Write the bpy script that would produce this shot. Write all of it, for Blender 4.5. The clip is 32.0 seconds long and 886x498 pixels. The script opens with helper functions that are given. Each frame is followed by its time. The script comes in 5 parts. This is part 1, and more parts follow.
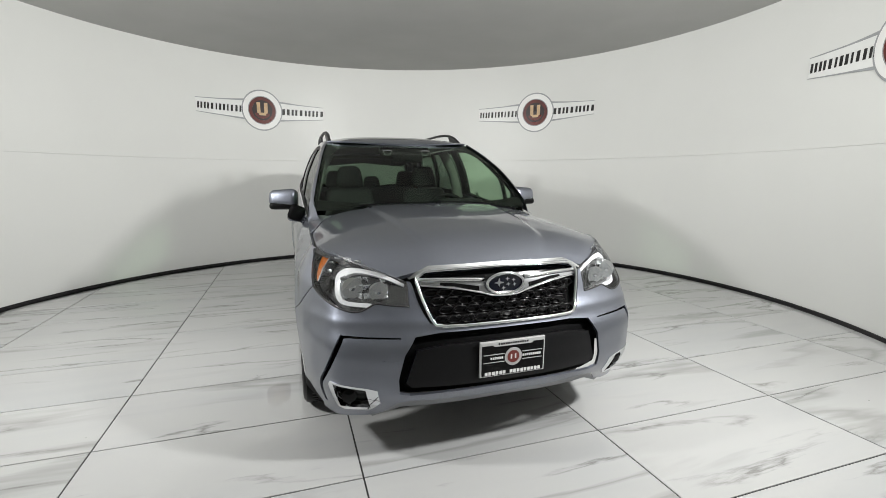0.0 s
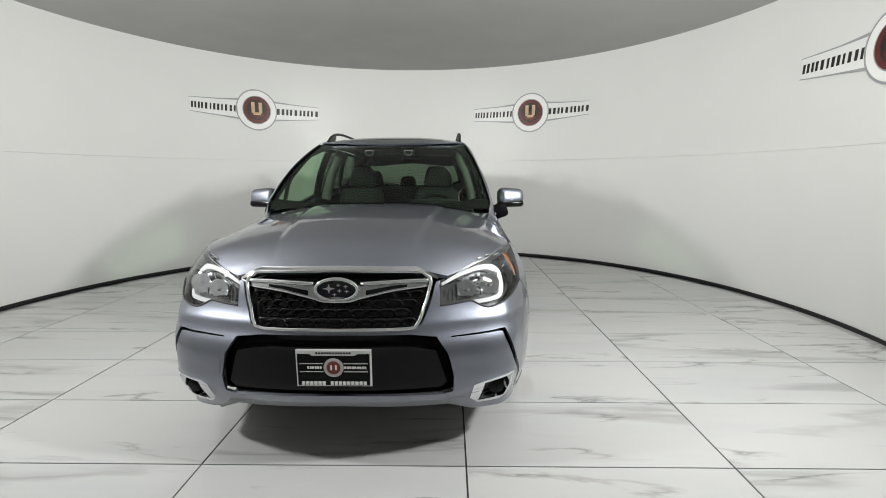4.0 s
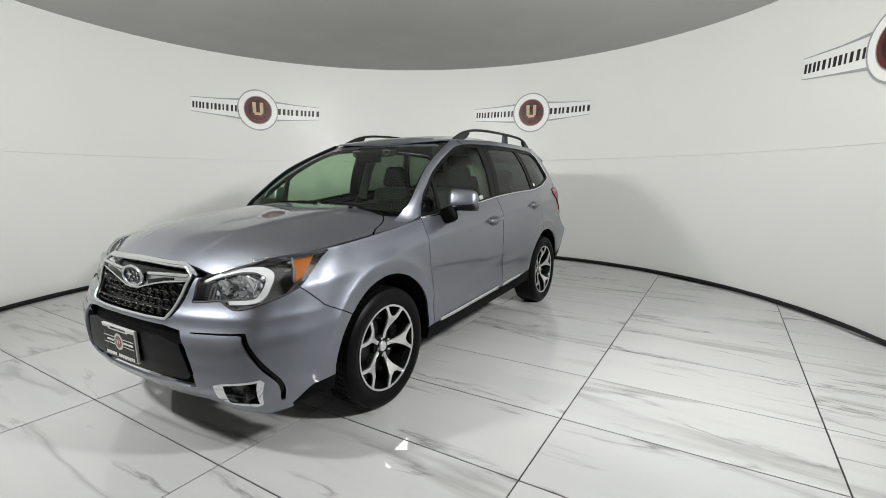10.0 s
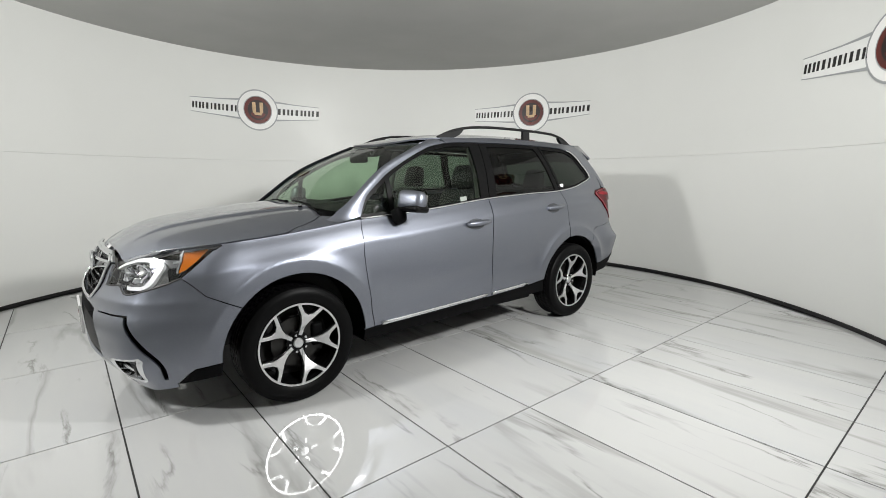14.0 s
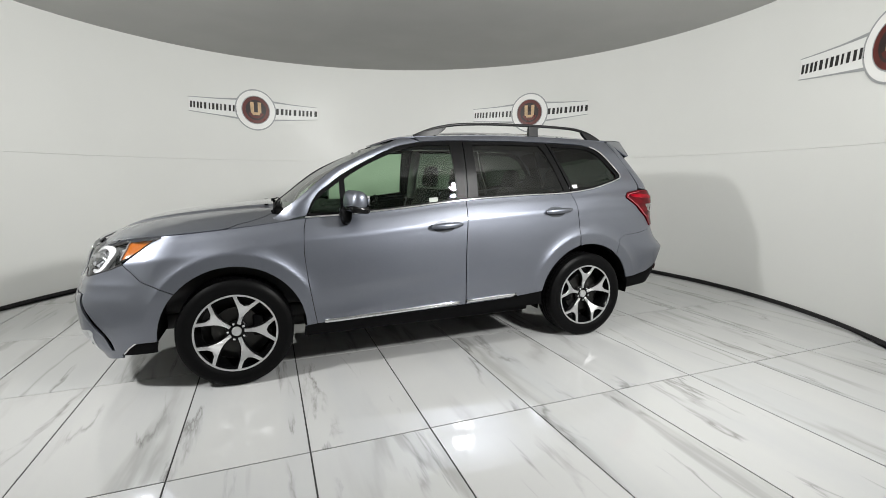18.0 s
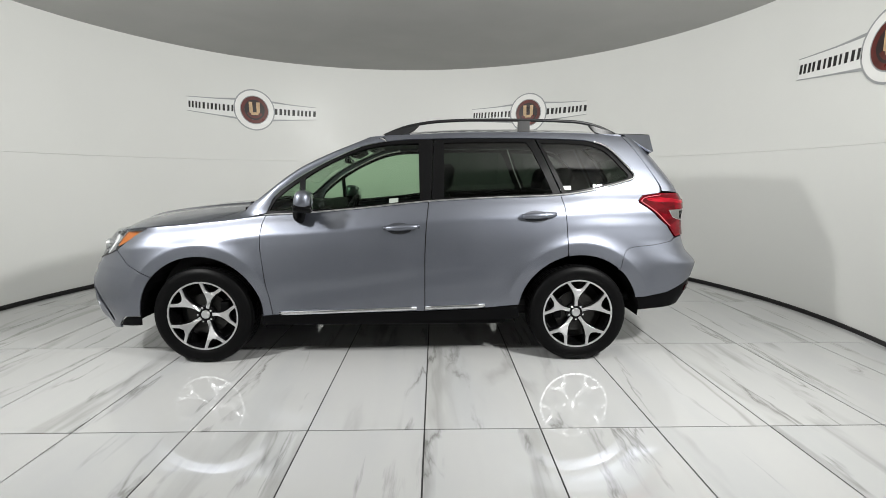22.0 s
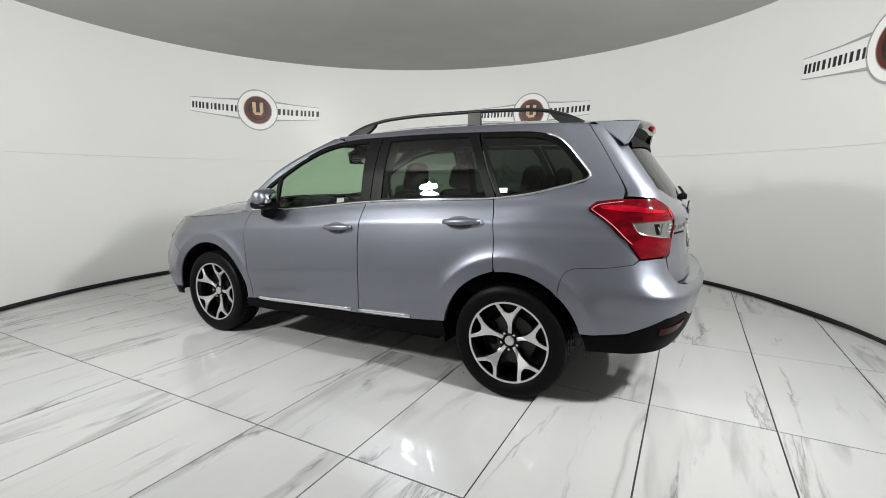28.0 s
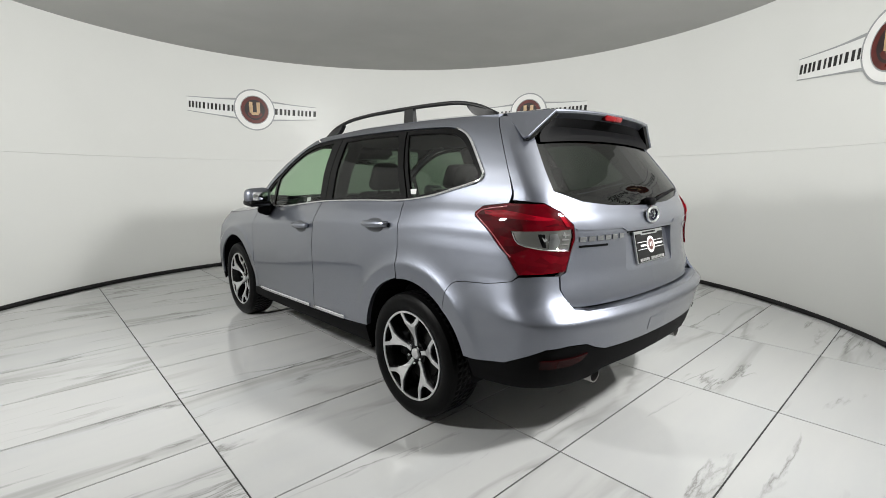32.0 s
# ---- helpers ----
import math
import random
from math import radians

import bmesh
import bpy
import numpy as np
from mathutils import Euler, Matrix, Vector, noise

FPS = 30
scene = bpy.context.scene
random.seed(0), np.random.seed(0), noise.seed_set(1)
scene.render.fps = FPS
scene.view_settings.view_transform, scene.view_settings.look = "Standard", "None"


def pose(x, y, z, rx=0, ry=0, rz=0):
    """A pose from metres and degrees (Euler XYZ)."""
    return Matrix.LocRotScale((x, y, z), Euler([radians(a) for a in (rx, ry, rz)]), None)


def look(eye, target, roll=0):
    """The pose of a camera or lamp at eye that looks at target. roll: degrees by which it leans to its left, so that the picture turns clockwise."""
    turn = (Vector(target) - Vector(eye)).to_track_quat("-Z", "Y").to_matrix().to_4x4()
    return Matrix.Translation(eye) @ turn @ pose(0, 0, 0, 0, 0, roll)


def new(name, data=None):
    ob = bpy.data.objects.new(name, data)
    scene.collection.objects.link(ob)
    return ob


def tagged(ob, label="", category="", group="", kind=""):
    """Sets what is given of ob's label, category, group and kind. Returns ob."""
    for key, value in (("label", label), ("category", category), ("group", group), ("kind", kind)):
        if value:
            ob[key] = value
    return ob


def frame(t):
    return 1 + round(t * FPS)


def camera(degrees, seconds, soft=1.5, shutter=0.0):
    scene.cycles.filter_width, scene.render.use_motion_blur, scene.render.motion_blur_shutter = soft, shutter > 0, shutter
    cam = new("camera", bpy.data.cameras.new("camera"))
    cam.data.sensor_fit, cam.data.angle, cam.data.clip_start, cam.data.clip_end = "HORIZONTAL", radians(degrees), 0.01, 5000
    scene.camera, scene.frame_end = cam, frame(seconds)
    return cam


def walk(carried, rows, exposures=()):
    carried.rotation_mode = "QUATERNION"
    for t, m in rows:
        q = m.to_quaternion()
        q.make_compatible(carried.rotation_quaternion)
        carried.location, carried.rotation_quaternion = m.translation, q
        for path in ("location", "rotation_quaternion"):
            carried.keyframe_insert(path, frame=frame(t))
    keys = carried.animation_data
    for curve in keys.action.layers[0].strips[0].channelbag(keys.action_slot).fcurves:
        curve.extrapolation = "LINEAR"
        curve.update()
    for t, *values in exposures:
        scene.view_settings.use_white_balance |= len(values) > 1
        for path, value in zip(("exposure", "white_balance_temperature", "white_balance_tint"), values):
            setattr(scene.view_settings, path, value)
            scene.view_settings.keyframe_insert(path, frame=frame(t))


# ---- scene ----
from mathutils import geometry

# The camera stands in the entrance gap of a round photo room and sways a little.
CAM_H, CAM_D = 1.3065, 4.062
SWAY = ((0, -5.77), (1, -5.77), (2, -5.70), (3, -6.13), (6, -6.55), (7, -6.88), (8, -6.78), (9, -6.42), (10, -6.22),
        (11, -6.03), (12, -6.12), (13, -6.30), (14, -6.24), (17, -6.28), (18, -6.44), (19, -6.55), (20, -6.56),
        (21, -6.52), (22, -6.58), (23, -6.44), (24, -6.44), (25, -6.34), (28, -6.23), (29, -6.29), (30, -6.30),
        (31, -6.48), (32, -6.56))
cam = camera(87.75, 32.0, soft=0.8)
walk(cam, [(t, pose(0, -CAM_D, CAM_H, 90 - 8.88, 0.1, yaw)) for t, yaw in SWAY],
     exposures=((0, 0.0), (14, 0.0), (20, -0.05), (23, -0.05), (28, 0.04), (32, 0.05)))

# The turntable's heading in degrees, clockwise seen from above.
TURN = ((0, -77.42), (1, -82.15), (2, -86.9), (3, -92.0), (6, -107.6), (7, -112.9), (8, -118.0), (9, -122.8), (10, -127.5),
        (11, -132.2), (12, -137.1), (13, -142.0), (14, -146.8), (17, -160.6), (18, -165.6), (19, -170.7), (20, -175.7),
        (21, -180.7), (22, -185.65), (23, -190.6), (24, -195.5), (25, -200.3), (28, -214.4), (29, -219.35), (30, -224.3),
        (31, -229.3), (32, -234.3))
CAR_X, CAR_Y = -0.085, 0.023      # the car's middle on the turntable

# ---- light ----
ROOM_Y, ROOM_R, ROOM_H = 0.10, 3.98, 3.08
world = bpy.data.worlds.new("world")
scene.world = world
world.use_nodes = True
world.node_tree.nodes["Background"].inputs[0].default_value = (1.0, 0.98, 0.95, 1)
world.node_tree.nodes["Background"].inputs[1].default_value = 0.02


LAMPS = (((2.25, -3.02, 2.38), 174), ((-2.6, -2.35, 2.42), 127))
LAMP_AIM = (0, 1.8, 1.75)
for at, watts in LAMPS:
    lamp = bpy.data.lights.new("lamp", "AREA")
    lamp.shape, lamp.size, lamp.energy, lamp.color = "DISK", 0.32, watts, (1.0, 1.0, 0.982)
    new("lamp", lamp).matrix_world = look(at, LAMP_AIM)


# ---- materials ----
def mat(name, base=(0.5, 0.5, 0.5), rough=0.5, metal=0.0, **more):
    m = bpy.data.materials.new(name)
    m.use_nodes = True
    b = m.node_tree.nodes["Principled BSDF"]
    b.inputs["Base Color"].default_value = (*base, 1)
    b.inputs["Roughness"].default_value = rough
    b.inputs["Metallic"].default_value = metal
    for key, value in more.items():
        b.inputs[key.replace("_", " ")].default_value = value
    return m


def link(m, a, b):
    m.node_tree.links.new(a, b)


def node(m, kind, **values):
    n = m.node_tree.nodes.new(kind)
    for key, value in values.items():
        n.inputs[key].default_value = value
    return n


def ramp(m, source, stops):
    r = m.node_tree.nodes.new("ShaderNodeValToRGB")
    while len(r.color_ramp.elements) < len(stops):
        r.color_ramp.elements.new(0.5)
    for e, (at, c) in zip(r.color_ramp.elements, stops):
        e.position = at
        e.color = (*c, 1) if isinstance(c, tuple) else (c, c, c, 1)
    link(m, source, r.inputs[0])
    return r.outputs[0]


def bump(m, source, strength, distance):
    b = node(m, "ShaderNodeBump", Strength=strength, Distance=distance)
    link(m, source, b.inputs["Height"])
    link(m, b.outputs[0], m.node_tree.nodes["Principled BSDF"].inputs["Normal"])


def mottled(name, base, spread, scale, rough, metal=0.0, fine=120.0, relief=0.05, depth=0.002, **more):
    """A surface with broad stains and a fine grain."""
    m = mat(name, base, rough, metal, **more)
    b = m.node_tree.nodes["Principled BSDF"]
    co = m.node_tree.nodes.new("ShaderNodeTexCoord")
    big, small = node(m, "ShaderNodeTexNoise", Scale=scale, Detail=5.0), node(m, "ShaderNodeTexNoise", Scale=fine, Detail=3.0)
    for n in (big, small):
        link(m, co.outputs["Object"], n.inputs["Vector"])
    lo, hi = tuple(c * (1 - spread) for c in base), tuple(min(c * (1 + spread), 1) for c in base)
    link(m, ramp(m, big.outputs[0], ((0.3, lo), (0.7, hi))), b.inputs["Base Color"])
    link(m, ramp(m, big.outputs[0], ((0.3, min(rough * 1.12, 1)), (0.7, rough * 0.88))), b.inputs["Roughness"])
    bump(m, small.outputs[0], relief, depth)
    return m


def marble():
    m = mat("marble_tile", (0.7, 0.7, 0.7), 0.04, 0.0, IOR=1.58)
    b = m.node_tree.nodes["Principled BSDF"]
    co, info = m.node_tree.nodes.new("ShaderNodeTexCoord"), m.node_tree.nodes.new("ShaderNodeObjectInfo")
    shift = node(m, "ShaderNodeVectorMath")
    shift.operation = "MULTIPLY_ADD"
    link(m, info.outputs["Random"], shift.inputs[0])
    shift.inputs[1].default_value = (37.0, 53.0, 19.0)
    link(m, co.outputs["Object"], shift.inputs[2])
    turn = node(m, "ShaderNodeMapping")
    turn.inputs["Rotation"].default_value = (0, 0, radians(14))
    turn.inputs["Scale"].default_value = (1.9, 0.30, 1.0)
    link(m, shift.outputs[0], turn.inputs[0])
    veins = node(m, "ShaderNodeTexNoise", Scale=0.95, Detail=5.5, Roughness=0.50, Distortion=0.35)
    fine = node(m, "ShaderNodeTexNoise", Scale=1.35, Detail=7.0, Roughness=0.56, Distortion=0.45)
    mask = node(m, "ShaderNodeTexNoise", Scale=1.2, Detail=3.0)
    sparse = node(m, "ShaderNodeTexNoise", Scale=2.3, Detail=3.0)
    cloud = node(m, "ShaderNodeTexNoise", Scale=1.7, Detail=6.0)
    for n in (veins, fine, mask, sparse, cloud):
        link(m, turn.outputs[0], n.inputs["Vector"])
    white = 0.415
    v1 = ramp(m, veins.outputs[0], ((0.452, 1.0), (0.484, (0.86, 0.86, 0.85)), (0.498, (0.72, 0.72, 0.71)), (0.506, (0.76, 0.76, 0.75)), (0.535, 1.0)))
    v2 = ramp(m, fine.outputs[0], ((0.478, 1.0), (0.494, 0.72), (0.500, (0.52, 0.515, 0.50)), (0.506, 0.80), (0.520, 1.0)))
    on = ramp(m, mask.outputs[0], ((0.44, 0.0), (0.56, 1.0)))
    some = ramp(m, sparse.outputs[0], ((0.49, 0.0), (0.60, 1.0)))
    base = ramp(m, cloud.outputs[0], ((0.3, (white * 0.93, white * 0.945, white * 0.95)), (0.55, (white * 0.995, white, white * 0.99))))
    dirt = node(m, "ShaderNodeTexVoronoi", Scale=5.5)
    link(m, shift.outputs[0], dirt.inputs["Vector"])
    spot = ramp(m, dirt.outputs["Distance"], ((0.018, 0.10), (0.030, 1.0)))
    few = ramp(m, dirt.outputs["Color"], ((0.70, 0.0), (0.72, 1.0)))

    def times_(a, c, factor):
        x = m.node_tree.nodes.new("ShaderNodeMix")
        x.data_type, x.blend_type = "RGBA", "MULTIPLY"
        if isinstance(factor, float):
            x.inputs[0].default_value = factor
        else:
            link(m, factor, x.inputs[0])
        link(m, a, x.inputs[6])
        link(m, c, x.inputs[7])
        return x.outputs[2]
    out = times_(times_(times_(base, v1, on), v2, some), spot, few)
    link(m, out, b.inputs["Base Color"])
    haze = node(m, "ShaderNodeTexNoise", Scale=5.0, Detail=4.0)
    link(m, co.outputs["Object"], haze.inputs["Vector"])
    link(m, ramp(m, haze.outputs[0], ((0.35, 0.02), (0.7, 0.06))), b.inputs["Roughness"])
    return m


M_WALL = mottled("wall_paint", (0.66, 0.665, 0.645), 0.02, 0.9, 0.42, fine=60.0, relief=0.04)
M_CEIL = mottled("ceiling_paint", (0.40, 0.40, 0.385), 0.03, 1.3, 0.9)
M_TILE = marble()
M_GROUT = mottled("grout", (0.02, 0.02, 0.02), 0.2, 6.0, 0.85)
M_BLACK = mat("black_rubber", (0.012, 0.011, 0.012), 0.6)


def mesh_object(name, bm, material, parent=None):
    me = bpy.data.meshes.new(name)
    bm.to_mesh(me)
    bm.free()
    if "nrm" in me.attributes:
        n = len(me.vertices)
        nrm = np.zeros(n * 3, dtype=np.float32)
        me.attributes["nrm"].data.foreach_get("vector", nrm)
        nrm = nrm.reshape(n, 3)
        loops = []
        for f in me.polygons:
            flat = tuple(f.normal)
            for v in f.vertices:
                loops.append(tuple(nrm[v]) if f.use_smooth else flat)
        me.normals_split_custom_set(loops)
        me.attributes.remove(me.attributes["nrm"])
    if material:
        me.materials.append(material)
    ob = new(name, me)
    ob.parent = parent
    return ob


def part(name, bm, material, parent, label=""):
    ob = mesh_object(name, bm, material, parent)
    if label:
        ob["label"] = label
    return ob


def ring(name, r0, r1, z0, z1, a0, a1, material, steps=160):
    """A piece of a round wall between two angles in degrees, with thickness."""
    bm = bmesh.new()
    rows = []
    for i in range(steps + 1):
        a = radians(a0 + (a1 - a0) * i / steps)
        c, s = math.cos(a), math.sin(a)
        rows.append([bm.verts.new((r * c, ROOM_Y + r * s, z)) for r, z in ((r0, z0), (r0, z1), (r1, z1), (r1, z0))])
    for p, q in zip(rows, rows[1:]):
        for k in range(4):
            bm.faces.new((p[k], p[(k + 1) % 4], q[(k + 1) % 4], q[k]))
    bm.faces.new(rows[0])
    bm.faces.new(rows[-1][::-1])
    bmesh.ops.recalc_face_normals(bm, faces=bm.faces)
    for f in bm.faces:
        f.smooth = True
    for e in bm.edges:
        if e.calc_face_angle(0) > 0.5:
            e.smooth = False
    return mesh_object(name, bm, material)


# ---- the room ----
GAP = 24
tagged(ring("wall_lower", ROOM_R, ROOM_R + 0.08, 0.0, 1.568, -90 + GAP, 270 - GAP, M_WALL), "smooth white curved wall panel row", "wall", kind="structure")
tagged(ring("wall_upper", ROOM_R, ROOM_R + 0.08, 1.5698, 3.08, -90 + GAP, 270 - GAP, M_WALL), "smooth white curved wall panel row", "wall", kind="structure")
tagged(ring("wall_back", ROOM_R + 0.9, ROOM_R + 1.0, 0.0, 3.08, -90 - 40, -90 + 40, M_WALL), "white wall closing the entrance", "wall", kind="structure")
tagged(ring("baseboard", ROOM_R - 0.012, ROOM_R - 0.001, 0.0, 0.034, -90 + GAP, 270 - GAP, M_BLACK), "thin black baseboard along the curved wall", "baseboard", kind="structure")
# unseen pale floor behind the camera, added to brighten what the car's paint reflects
M_BOUNCE = mottled("bounce_grey", (0.42, 0.41, 0.40), 0.12, 2.5, 0.7)
tagged(ring("bounce_floor", ROOM_R + 0.02, ROOM_R + 0.9, -0.029, -0.008, -90 - 39, -90 + 39, M_BOUNCE), "unseen pale floor added behind the entrance to lighten reflections", "floor", kind="structure")
bm = bmesh.new()
bmesh.ops.create_cone(bm, cap_ends=True, segments=160, radius1=5.2, radius2=5.2, depth=0.1)
for v in bm.verts:
    v.co.y += ROOM_Y
    v.co.z += ROOM_H + 0.05
tagged(mesh_object("ceiling", bm, M_CEIL), "plain grey ceiling over the round room", "ceiling", kind="structure")

# ---- the turning floor ----
bm = bmesh.new()
bmesh.ops.create_circle(bm, cap_ends=True, segments=128, radius=3.965)
for v in bm.verts:
    v.co.z = -0.004
floor = tagged(mesh_object("floor", bm, M_GROUT), "round turntable floor of white marble tiles with grey veins", "floor", kind="structure")
bm = bmesh.new()
bmesh.ops.create_circle(bm, cap_ends=True, segments=64, radius=5.2)
for v in bm.verts:
    v.co.z = -0.03
    v.co.y += ROOM_Y
tagged(mesh_object("ground", bm, M_GROUT), "dark concrete slab under the turntable", "ground", kind="structure")

TX, TY, TW, TL = -0.252 + CAR_X, 0.560 + CAR_Y, 0.6096, 1.2192


def clip_disc(poly, r):
    """The polygon cut to a disc, the arc in short steps."""
    out = []
    n = len(poly)
    dense = []
    for i in range(n):
        a, b = Vector(poly[i]), Vector(poly[(i + 1) % n])
        for k in range(24):
            dense.append(a.lerp(b, k / 24))
    for p in dense:
        d = p.length
        out.append(p if d <= r else p * (r / d))
    keep = []
    for p in out:
        if not keep or (p - keep[-1]).length > 0.004:
            keep.append(p)
    return keep


def tile(i, j):
    g = 0.004
    x0, x1 = TX + i * TW + g, TX + (i + 1) * TW - g
    y0, y1 = TY + j * TL + g, TY + (j + 1) * TL - g
    corners = [(x0, y0), (x1, y0), (x1, y1), (x0, y1)]
    inside = [math.hypot(*c) < 3.94 for c in corners]
    if not any(inside) and min(abs(x0), abs(x1)) > 0.01 and math.hypot(min(max(0, x0), x1), min(max(0, y0), y1)) > 3.85:
        return
    poly = corners if all(inside) else clip_disc(corners, 3.94)
    if len(poly) < 3:
        return
    bm = bmesh.new()
    top = [bm.verts.new((p[0], p[1], 0.0)) for p in poly]
    low = [bm.verts.new((p[0], p[1], -0.004)) for p in poly]
    bm.faces.new(top)
    for k in range(len(top)):
        bm.faces.new((top[k - 1], low[k - 1], low[k], top[k]))
    bmesh.ops.recalc_face_normals(bm, faces=bm.faces)
    part("tile", bm, M_TILE, floor)


for i in range(-8, 8):
    for j in range(-5, 5):
        tile(i, j)

# ---- shapes of the car: x forward, y to its left, z up, from the middle of the wheelbase ----
def curve(*points):
    """A smooth function through points given in rising or falling order."""
    pts = sorted(points)
    xs, ys = np.array([p[0] for p in pts], float), np.array([p[1] for p in pts], float)
    d = np.diff(ys) / np.diff(xs)
    m = np.concatenate([[d[0]], np.where(d[1:] * d[:-1] > 0, (d[1:] + d[:-1]) / 2, 0), [d[-1]]])
    fx = np.linspace(xs[0], xs[-1], 3000)
    k = np.clip(np.searchsorted(xs, fx) - 1, 0, len(d) - 1)
    h = xs[k + 1] - xs[k]
    t = (fx - xs[k]) / h
    fy = (ys[k] * (2 * t**3 - 3 * t**2 + 1) + h * m[k] * (t**3 - 2 * t**2 + t) + ys[k + 1] * (3 * t**2 - 2 * t**3) + h * m[k + 1] * (t**3 - t**2))
    x0, step, n = float(fx[0]), float(fx[1] - fx[0]), len(fx)
    table = fy.tolist()

    def f(x):
        q = (x - x0) / step
        if q <= 0:
            return table[0]
        if q >= n - 1:
            return table[-1]
        i = int(q)
        return table[i] + (table[i + 1] - table[i]) * (q - i)
    return f


def smooth(a, b, x):
    t = min(max((x - a) / (b - a), 0), 1)
    return t * t * (3 - 2 * t)


def spline(pts, n=6):
    """Points on a smooth line through pts."""
    p = [Vector(q) for q in pts]
    out = []
    for i in range(len(p) - 1):
        a, b, c, d = p[max(i - 1, 0)], p[i], p[i + 1], p[min(i + 2, len(p) - 1)]
        for k in range(n):
            t = k / n
            out.append(0.5 * (2 * b + (c - a) * t + (2 * a - 5 * b + 4 * c - d) * t * t + (3 * b - a - 3 * c + d) * t**3))
    out.append(p[-1])
    return [tuple(q) for q in out]


# the belt and the fender's top, the roof's edge, the half width over the belt, nose and tail in side view
z_top = curve((2.15, 0.84), (2.098, 0.857), (2.03, 0.885), (1.93, 0.927), (1.82, 0.949), (1.7, 0.962), (1.47, 0.979), (1.12, 1.014), (0.86, 1.045), (0.63, 1.056),
              (0.23, 1.088), (-0.27, 1.137), (-0.76, 1.163), (-1.18, 1.178), (-1.42, 1.21), (-1.65, 1.267), (-1.8, 1.29), (-2.1, 1.29))
z_shoulder = curve((2.15, 0.84), (2.098, 0.857), (2.03, 0.885), (1.93, 0.927), (1.82, 0.949), (1.7, 0.962), (1.47, 0.979), (1.12, 1.014), (0.86, 1.045), (0.63, 1.056),
                   (0.23, 1.088), (-0.27, 1.137), (-0.76, 1.163), (-1.18, 1.178), (-1.5, 1.19), (-2.1, 1.185))
z_edge = curve((0.6, 1.50), (0.3, 1.575), (0.1, 1.598), (-0.2, 1.612), (-0.6, 1.626), (-1.0, 1.626), (-1.4, 1.619), (-1.8, 1.604))
half = curve((-0.95, 0.83), (-0.86, 0.852), (-0.77, 0.868), (-0.70, 0.877), (-0.62, 0.877), (-0.45, 0.887), (-0.28, 0.8865), (-0.17, 0.880), (-0.127, 0.8745), (-0.104, 0.864),
             (-0.05, 0.8355), (0, 0.804), (0.1, 0.778), (0.2, 0.752), (0.3, 0.712), (0.38, 0.672), (0.44, 0.630), (0.48, 0.585), (0.52, 0.52))
taper = curve((2.3, 1.0), (0.0, 1.0), (-0.8, 0.997), (-1.3, 0.983), (-1.7, 0.957), (-2.3, 0.935))
x_nose = curve((0.2, 2.17), (0.26, 2.20), (0.34, 2.255), (0.40, 2.284), (0.5, 2.294), (0.6, 2.281), (0.66, 2.246), (0.72, 2.226), (0.78, 2.211), (0.85, 2.19), (0.92, 2.145), (1.0, 2.05))
x_hatch = curve((0.7, -2.235), (0.78, -2.233), (0.9, -2.215), (1.035, -2.206), (1.062, -2.205), (1.12, -2.188), (1.18, -2.150), (1.25, -2.112), (1.35, -2.04), (1.5, -1.93), (1.6, -1.855))
x_tail = curve((0.3, -2.14), (0.36, -2.215), (0.45, -2.262), (0.54, -2.286), (0.62, -2.302), (0.698, -2.316), (0.706, -2.312), (0.735, -2.287), (0.765, -2.258), (0.80, -2.238), (0.9, -2.212), (1.05, -2.178), (1.2, -2.13))

plan = [Vector(p) for p in spline([(2.285, -0.001), (2.280, 0.2), (2.266, 0.34), (2.239, 0.48), (2.190, 0.64), (2.145, 0.737), (2.103, 0.784), (2.03, 0.824), (1.93, 0.869), (1.79, 0.903), (1.5, 0.903),
                                   (1.0, 0.9), (0.0, 0.9), (-1.2, 0.9), (-1.6, 0.897), (-1.85, 0.889), (-2.0, 0.876), (-2.09, 0.850), (-2.165, 0.790), (-2.212, 0.70), (-2.243, 0.60), (-2.275, 0.46),
                                   (-2.298, 0.24), (-2.305, 0.0)], 80)]
plan[0].y = 0.0
plan_s = [0.0]
for a, b in zip(plan, plan[1:]):
    plan_s.append(plan_s[-1] + (b - a).length)
S_END = plan_s[-1]
plan_s, plan_x, plan_y = np.array(plan_s), np.array([p.x for p in plan]), np.array([p.y for p in plan])
S_SIDE = float(np.interp(-1.3, -plan_x, plan_s))
S_REAR = float(np.interp(1.4, -plan_x, plan_s))
WHEEL_X, WHEEL_Z, ARCH = 1.32, 0.345, 0.425


def half_width(x, z):
    top = z_shoulder(x)
    zeta = z - top
    if zeta > 0:
        zeta *= 0.465 / max(z_edge(x) - top, 0.1)
    haunch = smooth(-1.1, -1.55, x) * (0.016 * smooth(0.25, 0.0, abs(zeta)) - 0.010 * smooth(0.10, 0.0, abs(zeta + 0.13)))
    y = (half(zeta) + haunch) * (1 - (1 - taper(x)) * smooth(0.60, 1.10, z))
    for wx in (WHEEL_X, -WHEEL_X):
        r = math.hypot(x - wx, z - WHEEL_Z)
        lip = 0.505 if wx > 0 else 0.512
        rise = min(max((lip + 0.110 - r) / 0.110, 0), 1)
        y += (0.016 * rise**3 - 0.05 * max(lip - r, 0)) * smooth(0.42, 0.66, z)
    y += 0.009 * smooth(-0.485, -0.615, z - top + 0.05 * (x + 0.2)) * smooth(1.0, 0.55, abs(x))
    return y


